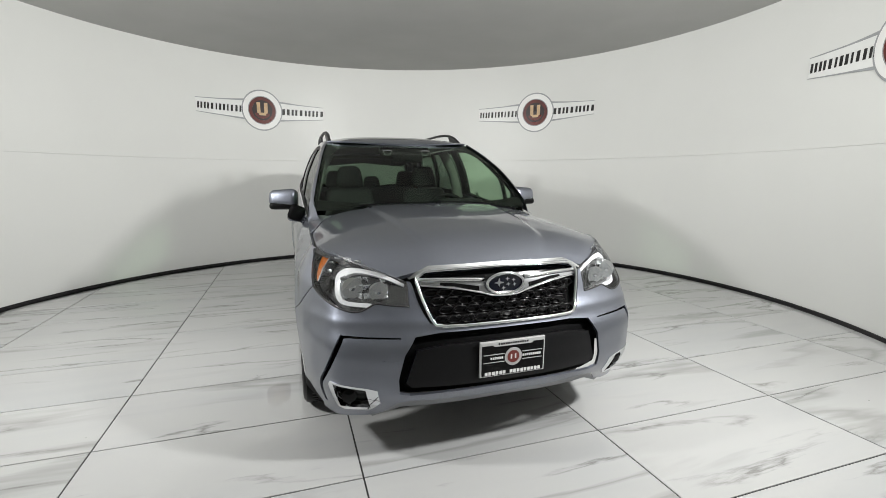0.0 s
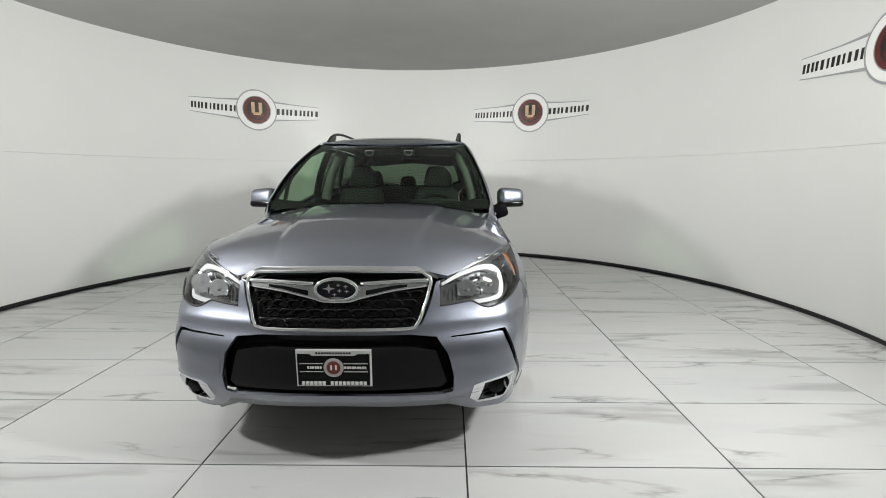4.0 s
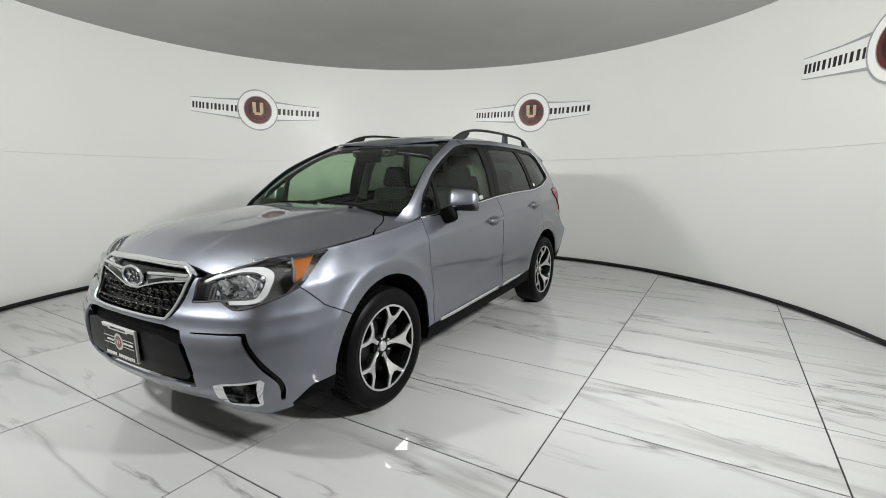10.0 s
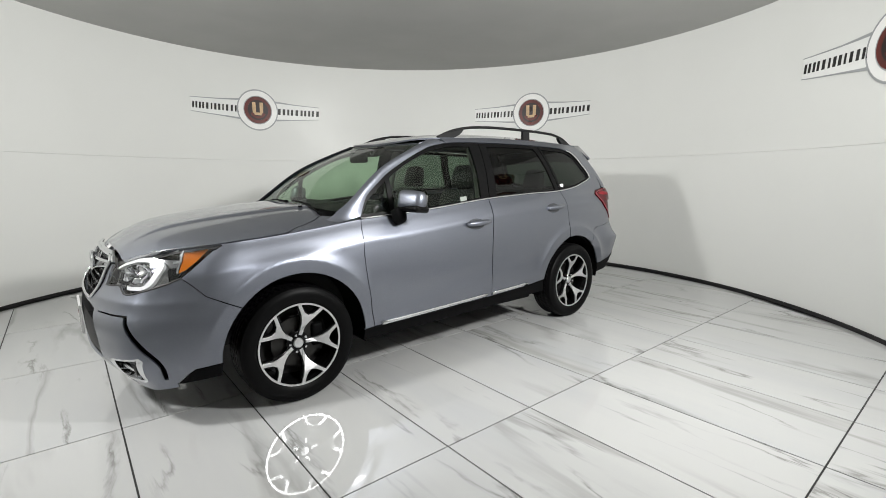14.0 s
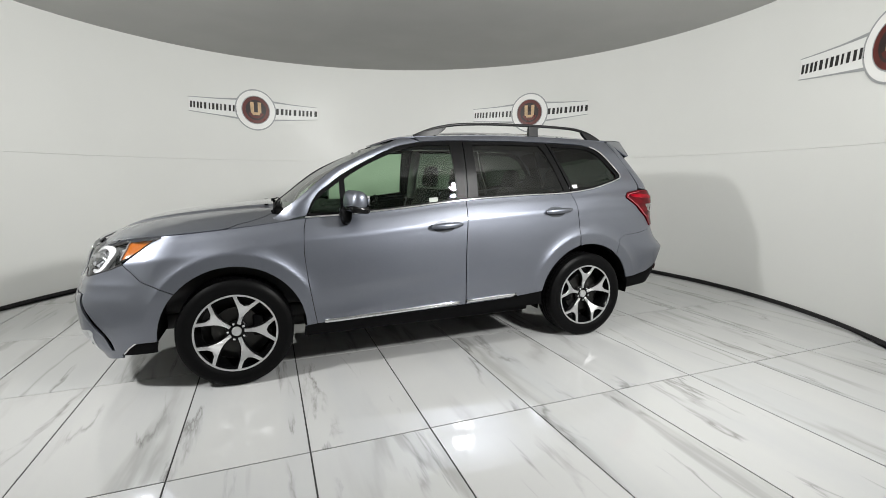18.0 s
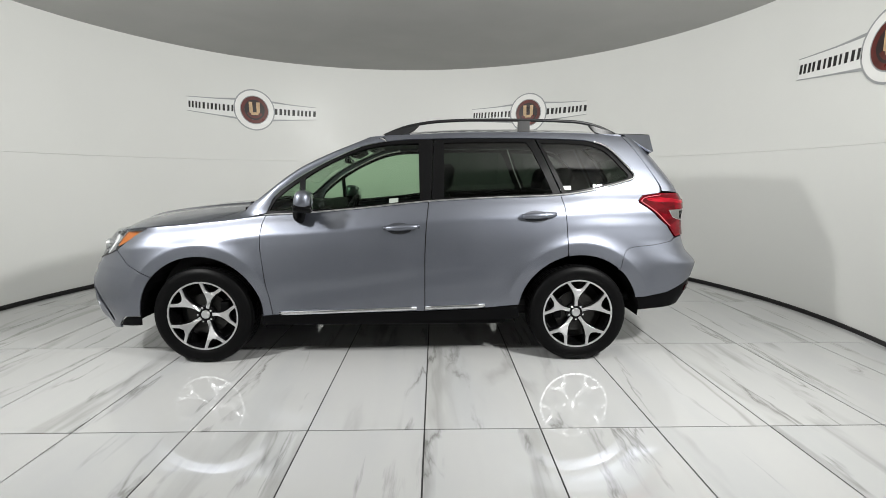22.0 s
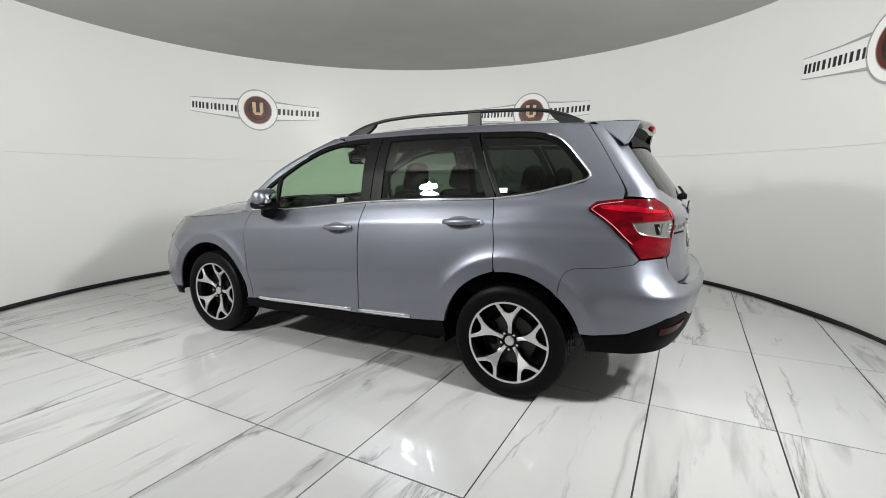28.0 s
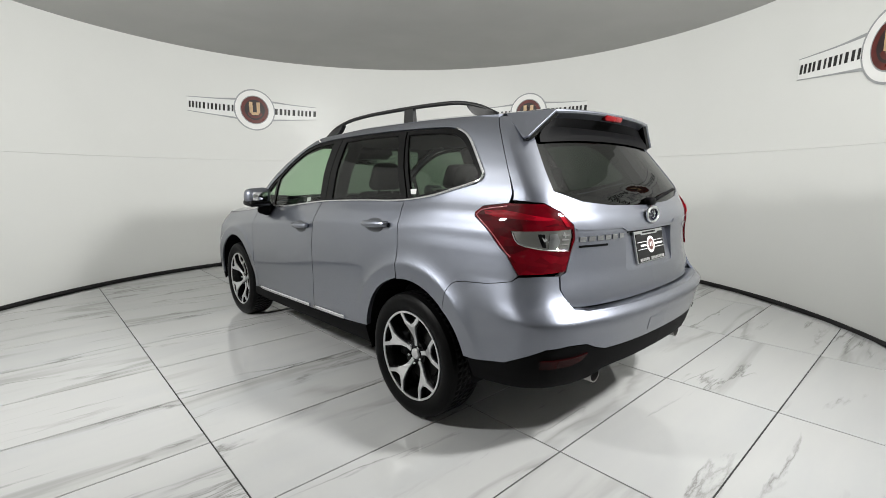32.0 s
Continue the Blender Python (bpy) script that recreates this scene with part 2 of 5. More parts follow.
def shell(s, z, tail=x_hatch):
    x0, y0 = float(np.interp(s, plan_s, plan_x)), float(np.interp(s, plan_s, plan_y))
    x = x0 + smooth(1.45, 1.95, x0) * (x_nose(z) - 2.285) + smooth(-1.45, -1.95, x0) * (tail(z) + 2.305 - 0.5 * min(x0 + 2.305, 0.3) * smooth(0.95, 1.25, z))
    fold = min(max((0.80 - z) / 0.105, 0), 1)
    x += smooth(1.70, 2.02, x0) * (0.019 * fold**3 - 0.11 * max(min(0.695 - z, 0.2), 0))
    edge = max(1 - (z - 0.702) / 0.16, 0) if z > 0.702 else 1 - min((0.702 - z) / 0.15, 2)
    return Vector((x, y0 / 0.9 * half_width(x, z) * (1 + 0.022 * edge * smooth(-1.72, -2.05, x0)), z))


def bumper_shell(s, z):
    return shell(s, z, x_tail)


def solve(f, lo, hi, target):
    rising = f(hi) > f(lo)
    for _ in range(26):
        mid = (lo + hi) / 2
        if (f(mid) < target) == rising:
            lo = mid
        else:
            hi = mid
    return (lo + hi) / 2


def L(x, z, tail=x_hatch):
    """A point of the car's side."""
    return (solve(lambda s: shell(s, z, tail).x, 0, S_END, x), z)


def F(y, z):
    """A point of its front."""
    return (solve(lambda s: shell(s, z).y, 0, S_SIDE, y), z)


def R(y, z, tail=x_hatch):
    """A point of its rear."""
    return (solve(lambda s: shell(s, z, tail).y, S_REAR, S_END, y), z)


z_hood = curve((2.15, 0.887), (2.1, 0.928), (2.0, 0.986), (1.9, 1.022), (1.68, 1.064), (1.45, 1.094), (1.22, 1.117), (0.98, 1.130), (0.8, 1.14))
y_hood = curve((2.15, 0.44), (2.098, 0.478), (2.03, 0.578), (1.93, 0.69), (1.82, 0.764), (1.73, 0.79), (1.68, 0.797), (1.35, 0.801), (0.9, 0.804))


def hood_top(x, y):
    a = min(abs(y) / y_hood(x), 1.05)
    ridge = 0.30 + 0.12 * (2.1 - x)
    bulge = 0.012 * smooth(ridge + 0.026, ridge - 0.010, abs(y)) * smooth(2.1, 1.85, x)
    return Vector((x, y, z_hood(x) - 0.008 - (z_hood(x) - 0.008 - z_top(x)) * a**3.4 + bulge))


x_screen = curve((1.08, 1.055), (1.12, 1.0), (1.345, 0.70), (1.48, 0.45), (1.565, 0.25), (1.60, 0.16))
y_screen = curve((1.08, 0.787), (1.12, 0.776), (1.25, 0.741), (1.36, 0.706), (1.48, 0.660), (1.57, 0.616))


def screen_at(y, z):
    return Vector((x_screen(z) - (0.045 + 0.05 * smooth(1.35, 1.57, z)) * (abs(y) / 0.7) ** 2.2, y, z))


z_roof = curve((0.4, 1.505), (0.25, 1.577), (0.12, 1.621), (0.0, 1.645), (-0.3, 1.672), (-0.6, 1.683), (-1.0, 1.682), (-1.4, 1.669), (-1.8, 1.638), (-1.95, 1.62))


def roof_edge_y(x):
    return half_width(x, z_edge(x))


def roof_top(x, y):
    a = min(abs(y) / max(roof_edge_y(x), 0.3), 1.0)
    return Vector((x, y, z_roof(x) - (z_roof(x) - z_edge(x)) * a**3))


# ---- building panels ----
def inside(p, loop):
    x, y = p
    hit = False
    j = len(loop) - 1
    for i in range(len(loop)):
        xi, yi = loop[i]
        xj, yj = loop[j]
        if (yi > y) != (yj > y) and x < (xj - xi) * (y - yi) / (yj - yi) + xi:
            hit = not hit
        j = i
    return hit


def inside_many(p, loop):
    """The same test for an array of points."""
    hit = np.zeros(len(p), bool)
    j = len(loop) - 1
    for i in range(len(loop)):
        (xi, yi), (xj, yj) = loop[i], loop[j]
        if yi != yj:
            hit ^= ((yi > p[:, 1]) != (yj > p[:, 1])) & (p[:, 0] < (xj - xi) * (p[:, 1] - yi) / (yj - yi) + xi)
        j = i
    return hit


def shrink(loop, d):
    """The loop drawn in by d."""
    n = len(loop)
    area = sum(loop[i - 1][0] * loop[i][1] - loop[i][0] * loop[i - 1][1] for i in range(n))
    sign = 1 if area > 0 else -1
    out = []
    for i in range(n):
        a, b, c = Vector(loop[i - 1]), Vector(loop[i]), Vector(loop[(i + 1) % n])
        e, f = (b - a), (c - b)
        if e.length < 1e-9 or f.length < 1e-9:
            out.append(tuple(b))
            continue
        e.normalize()
        f.normalize()
        n1, n2 = Vector((-e.y, e.x)) * sign, Vector((-f.y, f.x)) * sign
        m = n1 + n2
        if m.length < 1e-6:
            out.append(tuple(b))
            continue
        m.normalize()
        out.append(tuple(b + m * (d / max(m.dot(n1), 0.4))))
    return out


def resample(loop, step):
    out = []
    n = len(loop)
    for i in range(n):
        a, b = Vector(loop[i]), Vector(loop[(i + 1) % n])
        k = max(1, math.ceil((b - a).length / step))
        out += [tuple(a.lerp(b, j / k)) for j in range(k)]
    keep = [out[0]]
    for p in out[1:]:
        if math.dist(p, keep[-1]) > 0.0008:
            keep.append(p)
    return keep


def chart_normal(fn, a, b):
    h = 0.010
    n = (fn(a + h, b) - fn(a - h, b)).cross(fn(a, b + h) - fn(a, b - h))
    return n.normalized() if n.length > 1e-12 else Vector((0, 0, 1))


def panel_mesh(loop, fn, holes=(), step=0.05, gap=0.0, lift=0.0, depth=0.012, back=False, outward=1, side=1, both=False):
    """A curved panel in the chart fn inside the loop, its rim folded in by depth. side -1: the car's right; both: left and right in one mesh."""
    if gap:
        drawn = shrink(loop, gap)
        if both:
            for i, (a, b) in enumerate(loop):
                if abs(fn(a, b).y) < 2e-4:
                    across = abs(fn(a + 1e-3, b).y - fn(a - 1e-3, b).y) > abs(fn(a, b + 1e-3).y - fn(a, b - 1e-3).y)
                    drawn[i] = (a, drawn[i][1]) if across else (drawn[i][0], b)
        loop = drawn
    rims = [resample(loop, step * 0.7)] + [resample(h, step * 0.7) for h in holes]
    pts, edges = [], []
    for rim in rims:
        k = len(pts)
        pts += rim
        edges += [(k + i, k + (i + 1) % len(rim)) for i in range(len(rim))]
    border = np.array(pts)
    xs, ys = [p[0] for p in rims[0]], [p[1] for p in rims[0]]
    lattice = []
    for row, a in enumerate(np.arange(min(xs), max(xs), step * 0.87)):
        lattice += [(a, b) for b in np.arange(min(ys) + (step / 2 if row % 2 else 0), max(ys), step)]
    lattice = np.array(lattice)
    if len(lattice):
        keep = inside_many(lattice, rims[0])
        for h in rims[1:]:
            keep &= ~inside_many(lattice, h)
        for a, b in lattice[keep].tolist():
            if ((border - (a, b)) ** 2).sum(1).min() > (0.45 * step) ** 2:
                pts.append((a, b))
    vs, es, fs, ov, oe, of = geometry.delaunay_2d_cdt([Vector(p) for p in pts], edges, [], 0, 1e-6)
    bm = bmesh.new()
    layer = bm.verts.layers.float_vector.new("nrm")
    uv = [(v.x, v.y) for v in vs]
    pos = []
    nor = []
    for p in uv:
        n = chart_normal(fn, *p) * outward
        pos.append(fn(*p) + n * lift)
        nor.append(n)
    tris = []
    centres = np.array([(sum(uv[i][0] for i in f) / 3, sum(uv[i][1] for i in f) / 3) for f in fs])
    within = inside_many(centres, rims[0])
    for h in rims[1:]:
        within &= ~inside_many(centres, h)
    for f, good in zip(fs, within):
        if good:
            p = [pos[i] for i in f]
            if ((p[1] - p[0]).cross(p[2] - p[0])).dot(nor[f[0]]) < 0:
                f = f[::-1]
            tris.append(tuple(f))
    for mirror in ((1, -1) if both else (side,)):
        flip = mirror < 0
        m = Vector((1, mirror, 1))
        used = sorted({i for f in tris for i in f})
        front = {i: bm.verts.new(pos[i] * m) for i in used}
        for i in used:
            front[i][layer] = nor[i] * m
        count = {}
        for f in tris:
            face = bm.faces.new([front[i] for i in (f[::-1] if flip else f)])
            face.smooth = True
            for i in range(3):
                e = (f[i], f[(i + 1) % 3])
                count[e] = 1
        rim_edges = [e for e in count if (e[1], e[0]) not in count]
        if back:
            rear = {i: bm.verts.new((pos[i] - nor[i] * depth) * m) for i in used}
            for i in used:
                rear[i][layer] = -(nor[i] * m)
            for f in tris:
                face = bm.faces.new([rear[i] for i in (f if flip else f[::-1])])
                face.smooth = True
        elif depth:
            rear = {}
            for e in rim_edges:
                for i in e:
                    if i not in rear:
                        rear[i] = bm.verts.new((pos[i] - nor[i] * depth) * m)
        if depth:
            for a, b in rim_edges:
                if both and abs(pos[a].y) < 3e-4 and abs(pos[b].y) < 3e-4:
                    continue
                q = [front[b], front[a], rear[a], rear[b]]
                bm.faces.new(q[::-1] if flip else q)
                bm.edges.get((front[a], front[b])).smooth = False
    loose = [v for v in bm.verts if not v.link_faces]
    if loose:
        bmesh.ops.delete(bm, geom=loose, context="VERTS")
    if both:
        bmesh.ops.remove_doubles(bm, verts=[v for v in bm.verts if abs(v.co.y) < 2e-3], dist=3e-4)
    return bm


def tube(path, radius, sides=8, closed=False, flat=1.0, up=(0, 0, 1)):
    """A rod along a path; flat < 1 squeezes it along up."""
    bm = bmesh.new()
    pts = [Vector(p) for p in path]
    n = len(pts)
    rings = []
    for i, p in enumerate(pts):
        a = pts[i - 1] if (i or closed) else pts[0]
        b = pts[(i + 1) % n] if (i < n - 1 or closed) else pts[-1]
        d = (b - a).normalized()
        u = Vector(up)
        u = (u - d * u.dot(d))
        u = u.normalized() if u.length > 1e-4 else d.orthogonal().normalized()
        w = d.cross(u)
        r = radius(i / max(n - 1, 1)) if callable(radius) else radius
        rings.append([bm.verts.new(p + (w * math.cos(q) + u * math.sin(q) * flat) * r) for q in (2 * math.pi * k / sides for k in range(sides))])
    for i in range(n if closed else n - 1):
        p, q = rings[i], rings[(i + 1) % n]
        for k in range(sides):
            f = bm.faces.new((p[k], p[(k + 1) % sides], q[(k + 1) % sides], q[k]))
            f.smooth = True
    if not closed:
        bm.faces.new(rings[0][::-1])
        bm.faces.new(rings[-1])
    bmesh.ops.recalc_face_normals(bm, faces=bm.faces)
    return bm


def lathe(profile, seg=48, axis="y", at=(0, 0, 0), closed=False):
    """A turned body: profile of (radius, along)."""
    bm = bmesh.new()
    rings = []
    for r, h in profile:
        ringv = []
        for k in range(seg):
            q = 2 * math.pi * k / seg
            c, s = r * math.cos(q), r * math.sin(q)
            p = {"y": (c, h, s), "x": (h, c, s), "z": (c, s, h)}[axis]
            ringv.append(bm.verts.new(Vector(p) + Vector(at)))
        rings.append(ringv)
    pairs = list(zip(rings, rings[1:])) + ([(rings[-1], rings[0])] if closed else [])
    for p, q in pairs:
        for k in range(seg):
            f = bm.faces.new((p[k], p[(k + 1) % seg], q[(k + 1) % seg], q[k]))
            f.smooth = True
    if not closed:
        for rg in (rings[0], rings[-1]):
            bm.faces.new(rg)
    bmesh.ops.recalc_face_normals(bm, faces=bm.faces)
    for e in bm.edges:
        if len(e.link_faces) == 2 and e.calc_face_angle(0) > 0.6:
            e.smooth = False
    return bm


def block(size, at=(0, 0, 0), bevel=0.01, turn=(0, 0, 0), seg=2, shape=None):
    """A rounded block; shape may move its corners (unit cube from -0.5 to 0.5) before it is bevelled."""
    bm = bmesh.new()
    bmesh.ops.create_cube(bm, size=1)
    for v in bm.verts:
        if shape:
            v.co = Vector(shape(v.co))
        v.co = Vector((v.co.x * size[0], v.co.y * size[1], v.co.z * size[2]))
    if bevel:
        bmesh.ops.bevel(bm, geom=bm.edges[:], offset=bevel, segments=seg, profile=0.5, affect="EDGES")
    for f in bm.faces:
        f.smooth = True
    m = pose(*at, *turn)
    bm.transform(m)
    return bm


def plate_mesh(loop, thick, to3d, bevel=0.0):
    """A flat plate: the loop in its own plane, given thickness. to3d maps (a, b, depth)."""
    bm = bmesh.new()
    top = [bm.verts.new(to3d(a, b, thick)) for a, b in loop]
    low = [bm.verts.new(to3d(a, b, 0)) for a, b in loop]
    bm.faces.new(top)
    bm.faces.new(low[::-1])
    n = len(loop)
    for i in range(n):
        bm.faces.new((top[i], low[i], low[(i + 1) % n], top[(i + 1) % n]))
    bmesh.ops.recalc_face_normals(bm, faces=bm.faces)
    if bevel:
        rim = [e for e in bm.edges if all(v in top for v in e.verts)]
        bmesh.ops.bevel(bm, geom=rim, offset=bevel, segments=2, profile=0.5, affect="EDGES")
    return bm


def mirrored(bm, side):
    if side < 0:
        bm.transform(Matrix.Diagonal((1, -1, 1, 1)))
        bmesh.ops.reverse_faces(bm, faces=bm.faces)
    return bm


def join(*meshes):
    """Several bmeshes as one."""
    out = bmesh.new()
    for b in meshes:
        me = bpy.data.meshes.new("tmp")
        b.to_mesh(me)
        b.free()
        out.from_mesh(me)
        bpy.data.meshes.remove(me)
    return out

# ---- the car ----
def flake_paint():
    """Metallic lacquer: fine flakes under a clear coat."""
    m = mat("silver_blue_paint", (0.172, 0.184, 0.220), 0.41, 0.95, Coat_Weight=1.0, Coat_Roughness=0.02, Coat_IOR=1.55)
    b = m.node_tree.nodes["Principled BSDF"]
    co = m.node_tree.nodes.new("ShaderNodeTexCoord")
    flake, broad = node(m, "ShaderNodeTexVoronoi", Scale=900.0), node(m, "ShaderNodeTexNoise", Scale=2.2, Detail=3.0)
    for n in (flake, broad):
        link(m, co.outputs["Object"], n.inputs["Vector"])
    link(m, ramp(m, flake.outputs["Color"], ((0.1, (0.140, 0.150, 0.182)), (0.9, (0.204, 0.218, 0.258)))), b.inputs["Base Color"])
    link(m, ramp(m, broad.outputs[0], ((0.3, 0.385), (0.7, 0.42))), b.inputs["Roughness"])
    return m


M_PAINT = flake_paint()
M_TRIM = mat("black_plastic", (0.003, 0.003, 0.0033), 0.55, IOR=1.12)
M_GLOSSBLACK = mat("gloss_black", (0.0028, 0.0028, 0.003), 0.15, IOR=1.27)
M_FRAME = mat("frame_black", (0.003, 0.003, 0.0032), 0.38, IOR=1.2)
M_CHROME = mat("chrome", (0.72, 0.73, 0.75), 0.07, 1.0)
M_SATIN = mat("satin_chrome", (0.42, 0.425, 0.44), 0.22, 1.0)
M_ALLOY = mat("machined_alloy", (0.66, 0.66, 0.67), 0.31, 0.95)
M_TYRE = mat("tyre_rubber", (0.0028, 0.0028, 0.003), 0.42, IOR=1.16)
M_RED = mat("red_lens", (0.10, 0.0014, 0.003), 0.06, IOR=1.4)
M_AMBER = mat("amber_lens", (0.33, 0.088, 0.007), 0.1, IOR=1.35)
M_WHITE = mat("white_plastic", (0.62, 0.62, 0.62), 0.25)
M_CLOTH = mat("dark_upholstery", (0.012, 0.012, 0.013), 0.85, IOR=1.25)
M_LINER = mat("grey_lining", (0.14, 0.14, 0.135), 0.85)
M_DASH = mat("dashboard_plastic", (0.008, 0.0085, 0.009), 0.6, IOR=1.25)
M_BLUE = mat("emblem_blue", (0.002, 0.0025, 0.008), 0.12)


def glass_material(name, tint, gloss=1.0):
    m = bpy.data.materials.new(name)
    m.use_nodes = True
    nt = m.node_tree
    nt.nodes.clear()
    out, mix = nt.nodes.new("ShaderNodeOutputMaterial"), nt.nodes.new("ShaderNodeMixShader")
    clear, shine = nt.nodes.new("ShaderNodeBsdfTransparent"), nt.nodes.new("ShaderNodeBsdfGlossy")
    edge, power, scale = nt.nodes.new("ShaderNodeLayerWeight"), nt.nodes.new("ShaderNodeMath"), nt.nodes.new("ShaderNodeMath")
    clear.inputs[0].default_value = (*tint, 1)
    shine.inputs["Roughness"].default_value = 0.01
    edge.inputs[0].default_value = 0.5
    power.operation, scale.operation = "POWER", "MULTIPLY_ADD"
    power.inputs[1].default_value = 5.0
    scale.inputs[1].default_value, scale.inputs[2].default_value = 0.9 * gloss, 0.045 * gloss
    nt.links.new(edge.outputs["Facing"], power.inputs[0])
    nt.links.new(power.outputs[0], scale.inputs[0])
    nt.links.new(scale.outputs[0], mix.inputs[0])
    nt.links.new(clear.outputs[0], mix.inputs[1])
    nt.links.new(shine.outputs[0], mix.inputs[2])
    nt.links.new(mix.outputs[0], out.inputs[0])
    return m


M_GLASS = glass_material("green_glass", (0.62, 0.76, 0.62), 0.8)
M_PRIVACY = glass_material("privacy_glass", (0.14, 0.175, 0.145))
M_CLEAR = glass_material("clear_lens", (0.93, 0.94, 0.95))

car = tagged(new("car"), "silver-blue five-door sport utility car with black roof rails on a turntable", "car")

# front bumper, intake, slits and fog lamp openings
arch_front = [L(WHEEL_X + ARCH * math.cos(a), WHEEL_Z + ARCH * math.sin(a)) for a in (radians(42 - 6.5 * k) for k in range(7))]
head_low = [F(0.442, 0.754), F(0.52, 0.760), F(0.575, 0.766), F(0.61, 0.750), F(0.65, 0.734), F(0.70, 0.737), F(0.755, 0.757), F(0.80, 0.785), L(1.925, 0.800), L(1.895, 0.812)]
intake_edge = [F(0.0, 0.386), F(0.3, 0.381), F(0.455, 0.374), F(0.498, 0.384), F(0.502, 0.454), F(0.477, 0.562), F(0.428, 0.634), F(0.32, 0.646), F(0.0, 0.647)]
front_loop = ([F(0.0, 0.668), F(0.318, 0.668), F(0.362, 0.69), F(0.395, 0.76), F(0.425, 0.857), F(0.446, 0.861)] + spline(head_low, 4)
              + [L(1.80, 0.715)] + arch_front + [L(1.746, 0.348), L(1.80, 0.346), L(1.868, 0.339), L(1.905, 0.31), L(1.945, 0.264), F(0.80, 0.243), F(0.72, 0.230), F(0.62, 0.240), F(0.555, 0.265), F(0.50, 0.325), F(0.45, 0.336), F(0.0, 0.334)]
              + intake_edge)
# the diagonal is a black recess; the level arm draws a fold's shade in black
slit = (spline([F(0.49, 0.634), F(0.58, 0.637), F(0.66, 0.639), F(0.722, 0.641), F(0.741, 0.628), F(0.790, 0.50), F(0.817, 0.412), F(0.812, 0.35), F(0.795, 0.296)], 3)
        + spline([F(0.787, 0.296), F(0.803, 0.355), F(0.806, 0.405), F(0.776, 0.492), F(0.729, 0.608), F(0.716, 0.630), F(0.66, 0.631), F(0.58, 0.630), F(0.49, 0.629)], 3))
fog = [F(0.592, 0.402), F(0.637, 0.414), F(0.778, 0.431), F(0.785, 0.415), F(0.749, 0.305), F(0.740, 0.292), F(0.715, 0.280), F(0.61, 0.287), F(0.575, 0.330)]
fog_hole = [F(0.640, 0.405), F(0.769, 0.420), F(0.735, 0.300), F(0.612, 0.300)]
bumper = part("front_bumper", panel_mesh(front_loop, shell, [slit, fog], 0.015, 0.0025, both=True), M_PAINT, car)
for side in (1, -1):
    part("bumper_slit", panel_mesh([F(0.48, 0.65), F(0.75, 0.655), F(0.82, 0.51), F(0.845, 0.41), F(0.79, 0.28), F(0.75, 0.28), F(0.79, 0.39), F(0.76, 0.5), F(0.70, 0.61), F(0.48, 0.615)], shell, (), 0.05, lift=-0.025, depth=0, side=side), M_GLOSSBLACK, bumper, "black slit beside the bumper corner, its level arm standing for shade in a fold")
intake_back = [F(0.0, 0.66), F(0.33, 0.66), F(0.46, 0.64), F(0.52, 0.5), F(0.53, 0.36), F(0.45, 0.335), F(0.0, 0.34)]
part("intake", panel_mesh(intake_back, shell, (), 0.05, lift=-0.045, depth=0, both=True), M_TRIM, bumper, "matt black lower air intake")
part("intake_bar", panel_mesh([F(0.0, 0.60), F(0.30, 0.60), F(0.43, 0.575), F(0.475, 0.43), F(0.45, 0.405), F(0.0, 0.40)], shell, (), 0.04, lift=-0.012, depth=0.04, both=True), mat("grey_plastic", (0.006, 0.006, 0.0065), 0.4, IOR=1.25), bumper, "dark grey licence plate carrier")
part("front_lip", panel_mesh([F(0.0, 0.334), F(0.45, 0.334), F(0.5, 0.32), F(0.56, 0.262), F(0.62, 0.238), F(0.60, 0.225), F(0.48, 0.285), F(0.0, 0.30)], shell, (), 0.05, lift=-0.01, both=True), mat("lip_silver", (0.20, 0.205, 0.215), 0.4, 0.7), bumper, "silver lower lip")
for side in (1, -1):
    wedge = [L(1.742, 0.343), L(1.80, 0.341), L(1.866, 0.334), L(1.902, 0.306), L(1.942, 0.262), L(1.925, 0.262), L(1.752, 0.282)]
    part("corner_spoiler", panel_mesh(wedge, shell, (), 0.04, lift=-0.004, side=side), M_TRIM, bumper, "black plastic corner under the bumper")
    lamp = part("fog_lamp", panel_mesh(shrink(fog, -0.001), shell, [fog_hole], 0.02, lift=0.003, depth=0.03, side=side), M_CHROME, bumper, "chrome-framed fog lamp")
    part("recess", panel_mesh(shrink(fog, 0.004), shell, (), 0.03, lift=-0.035, depth=0, side=side), M_GLOSSBLACK, lamp)
    c = shell(*F(0.70, 0.355))
    part("bulb_glass", mirrored(lathe([(0.001, 0.012), (0.02, 0.01), (0.034, 0.004), (0.036, -0.01)], 24, "x", c + Vector((-0.03, 0, 0))), side), M_GLOSSBLACK, lamp)

tow = [F(0.505, 0.535), F(0.570, 0.540), F(0.580, 0.475), F(0.515, 0.468)]
part("tow_cover", panel_mesh(tow, shell, (), 0.03, lift=0.0018, depth=0.004, side=-1), M_PAINT, bumper, "square tow eye cover")

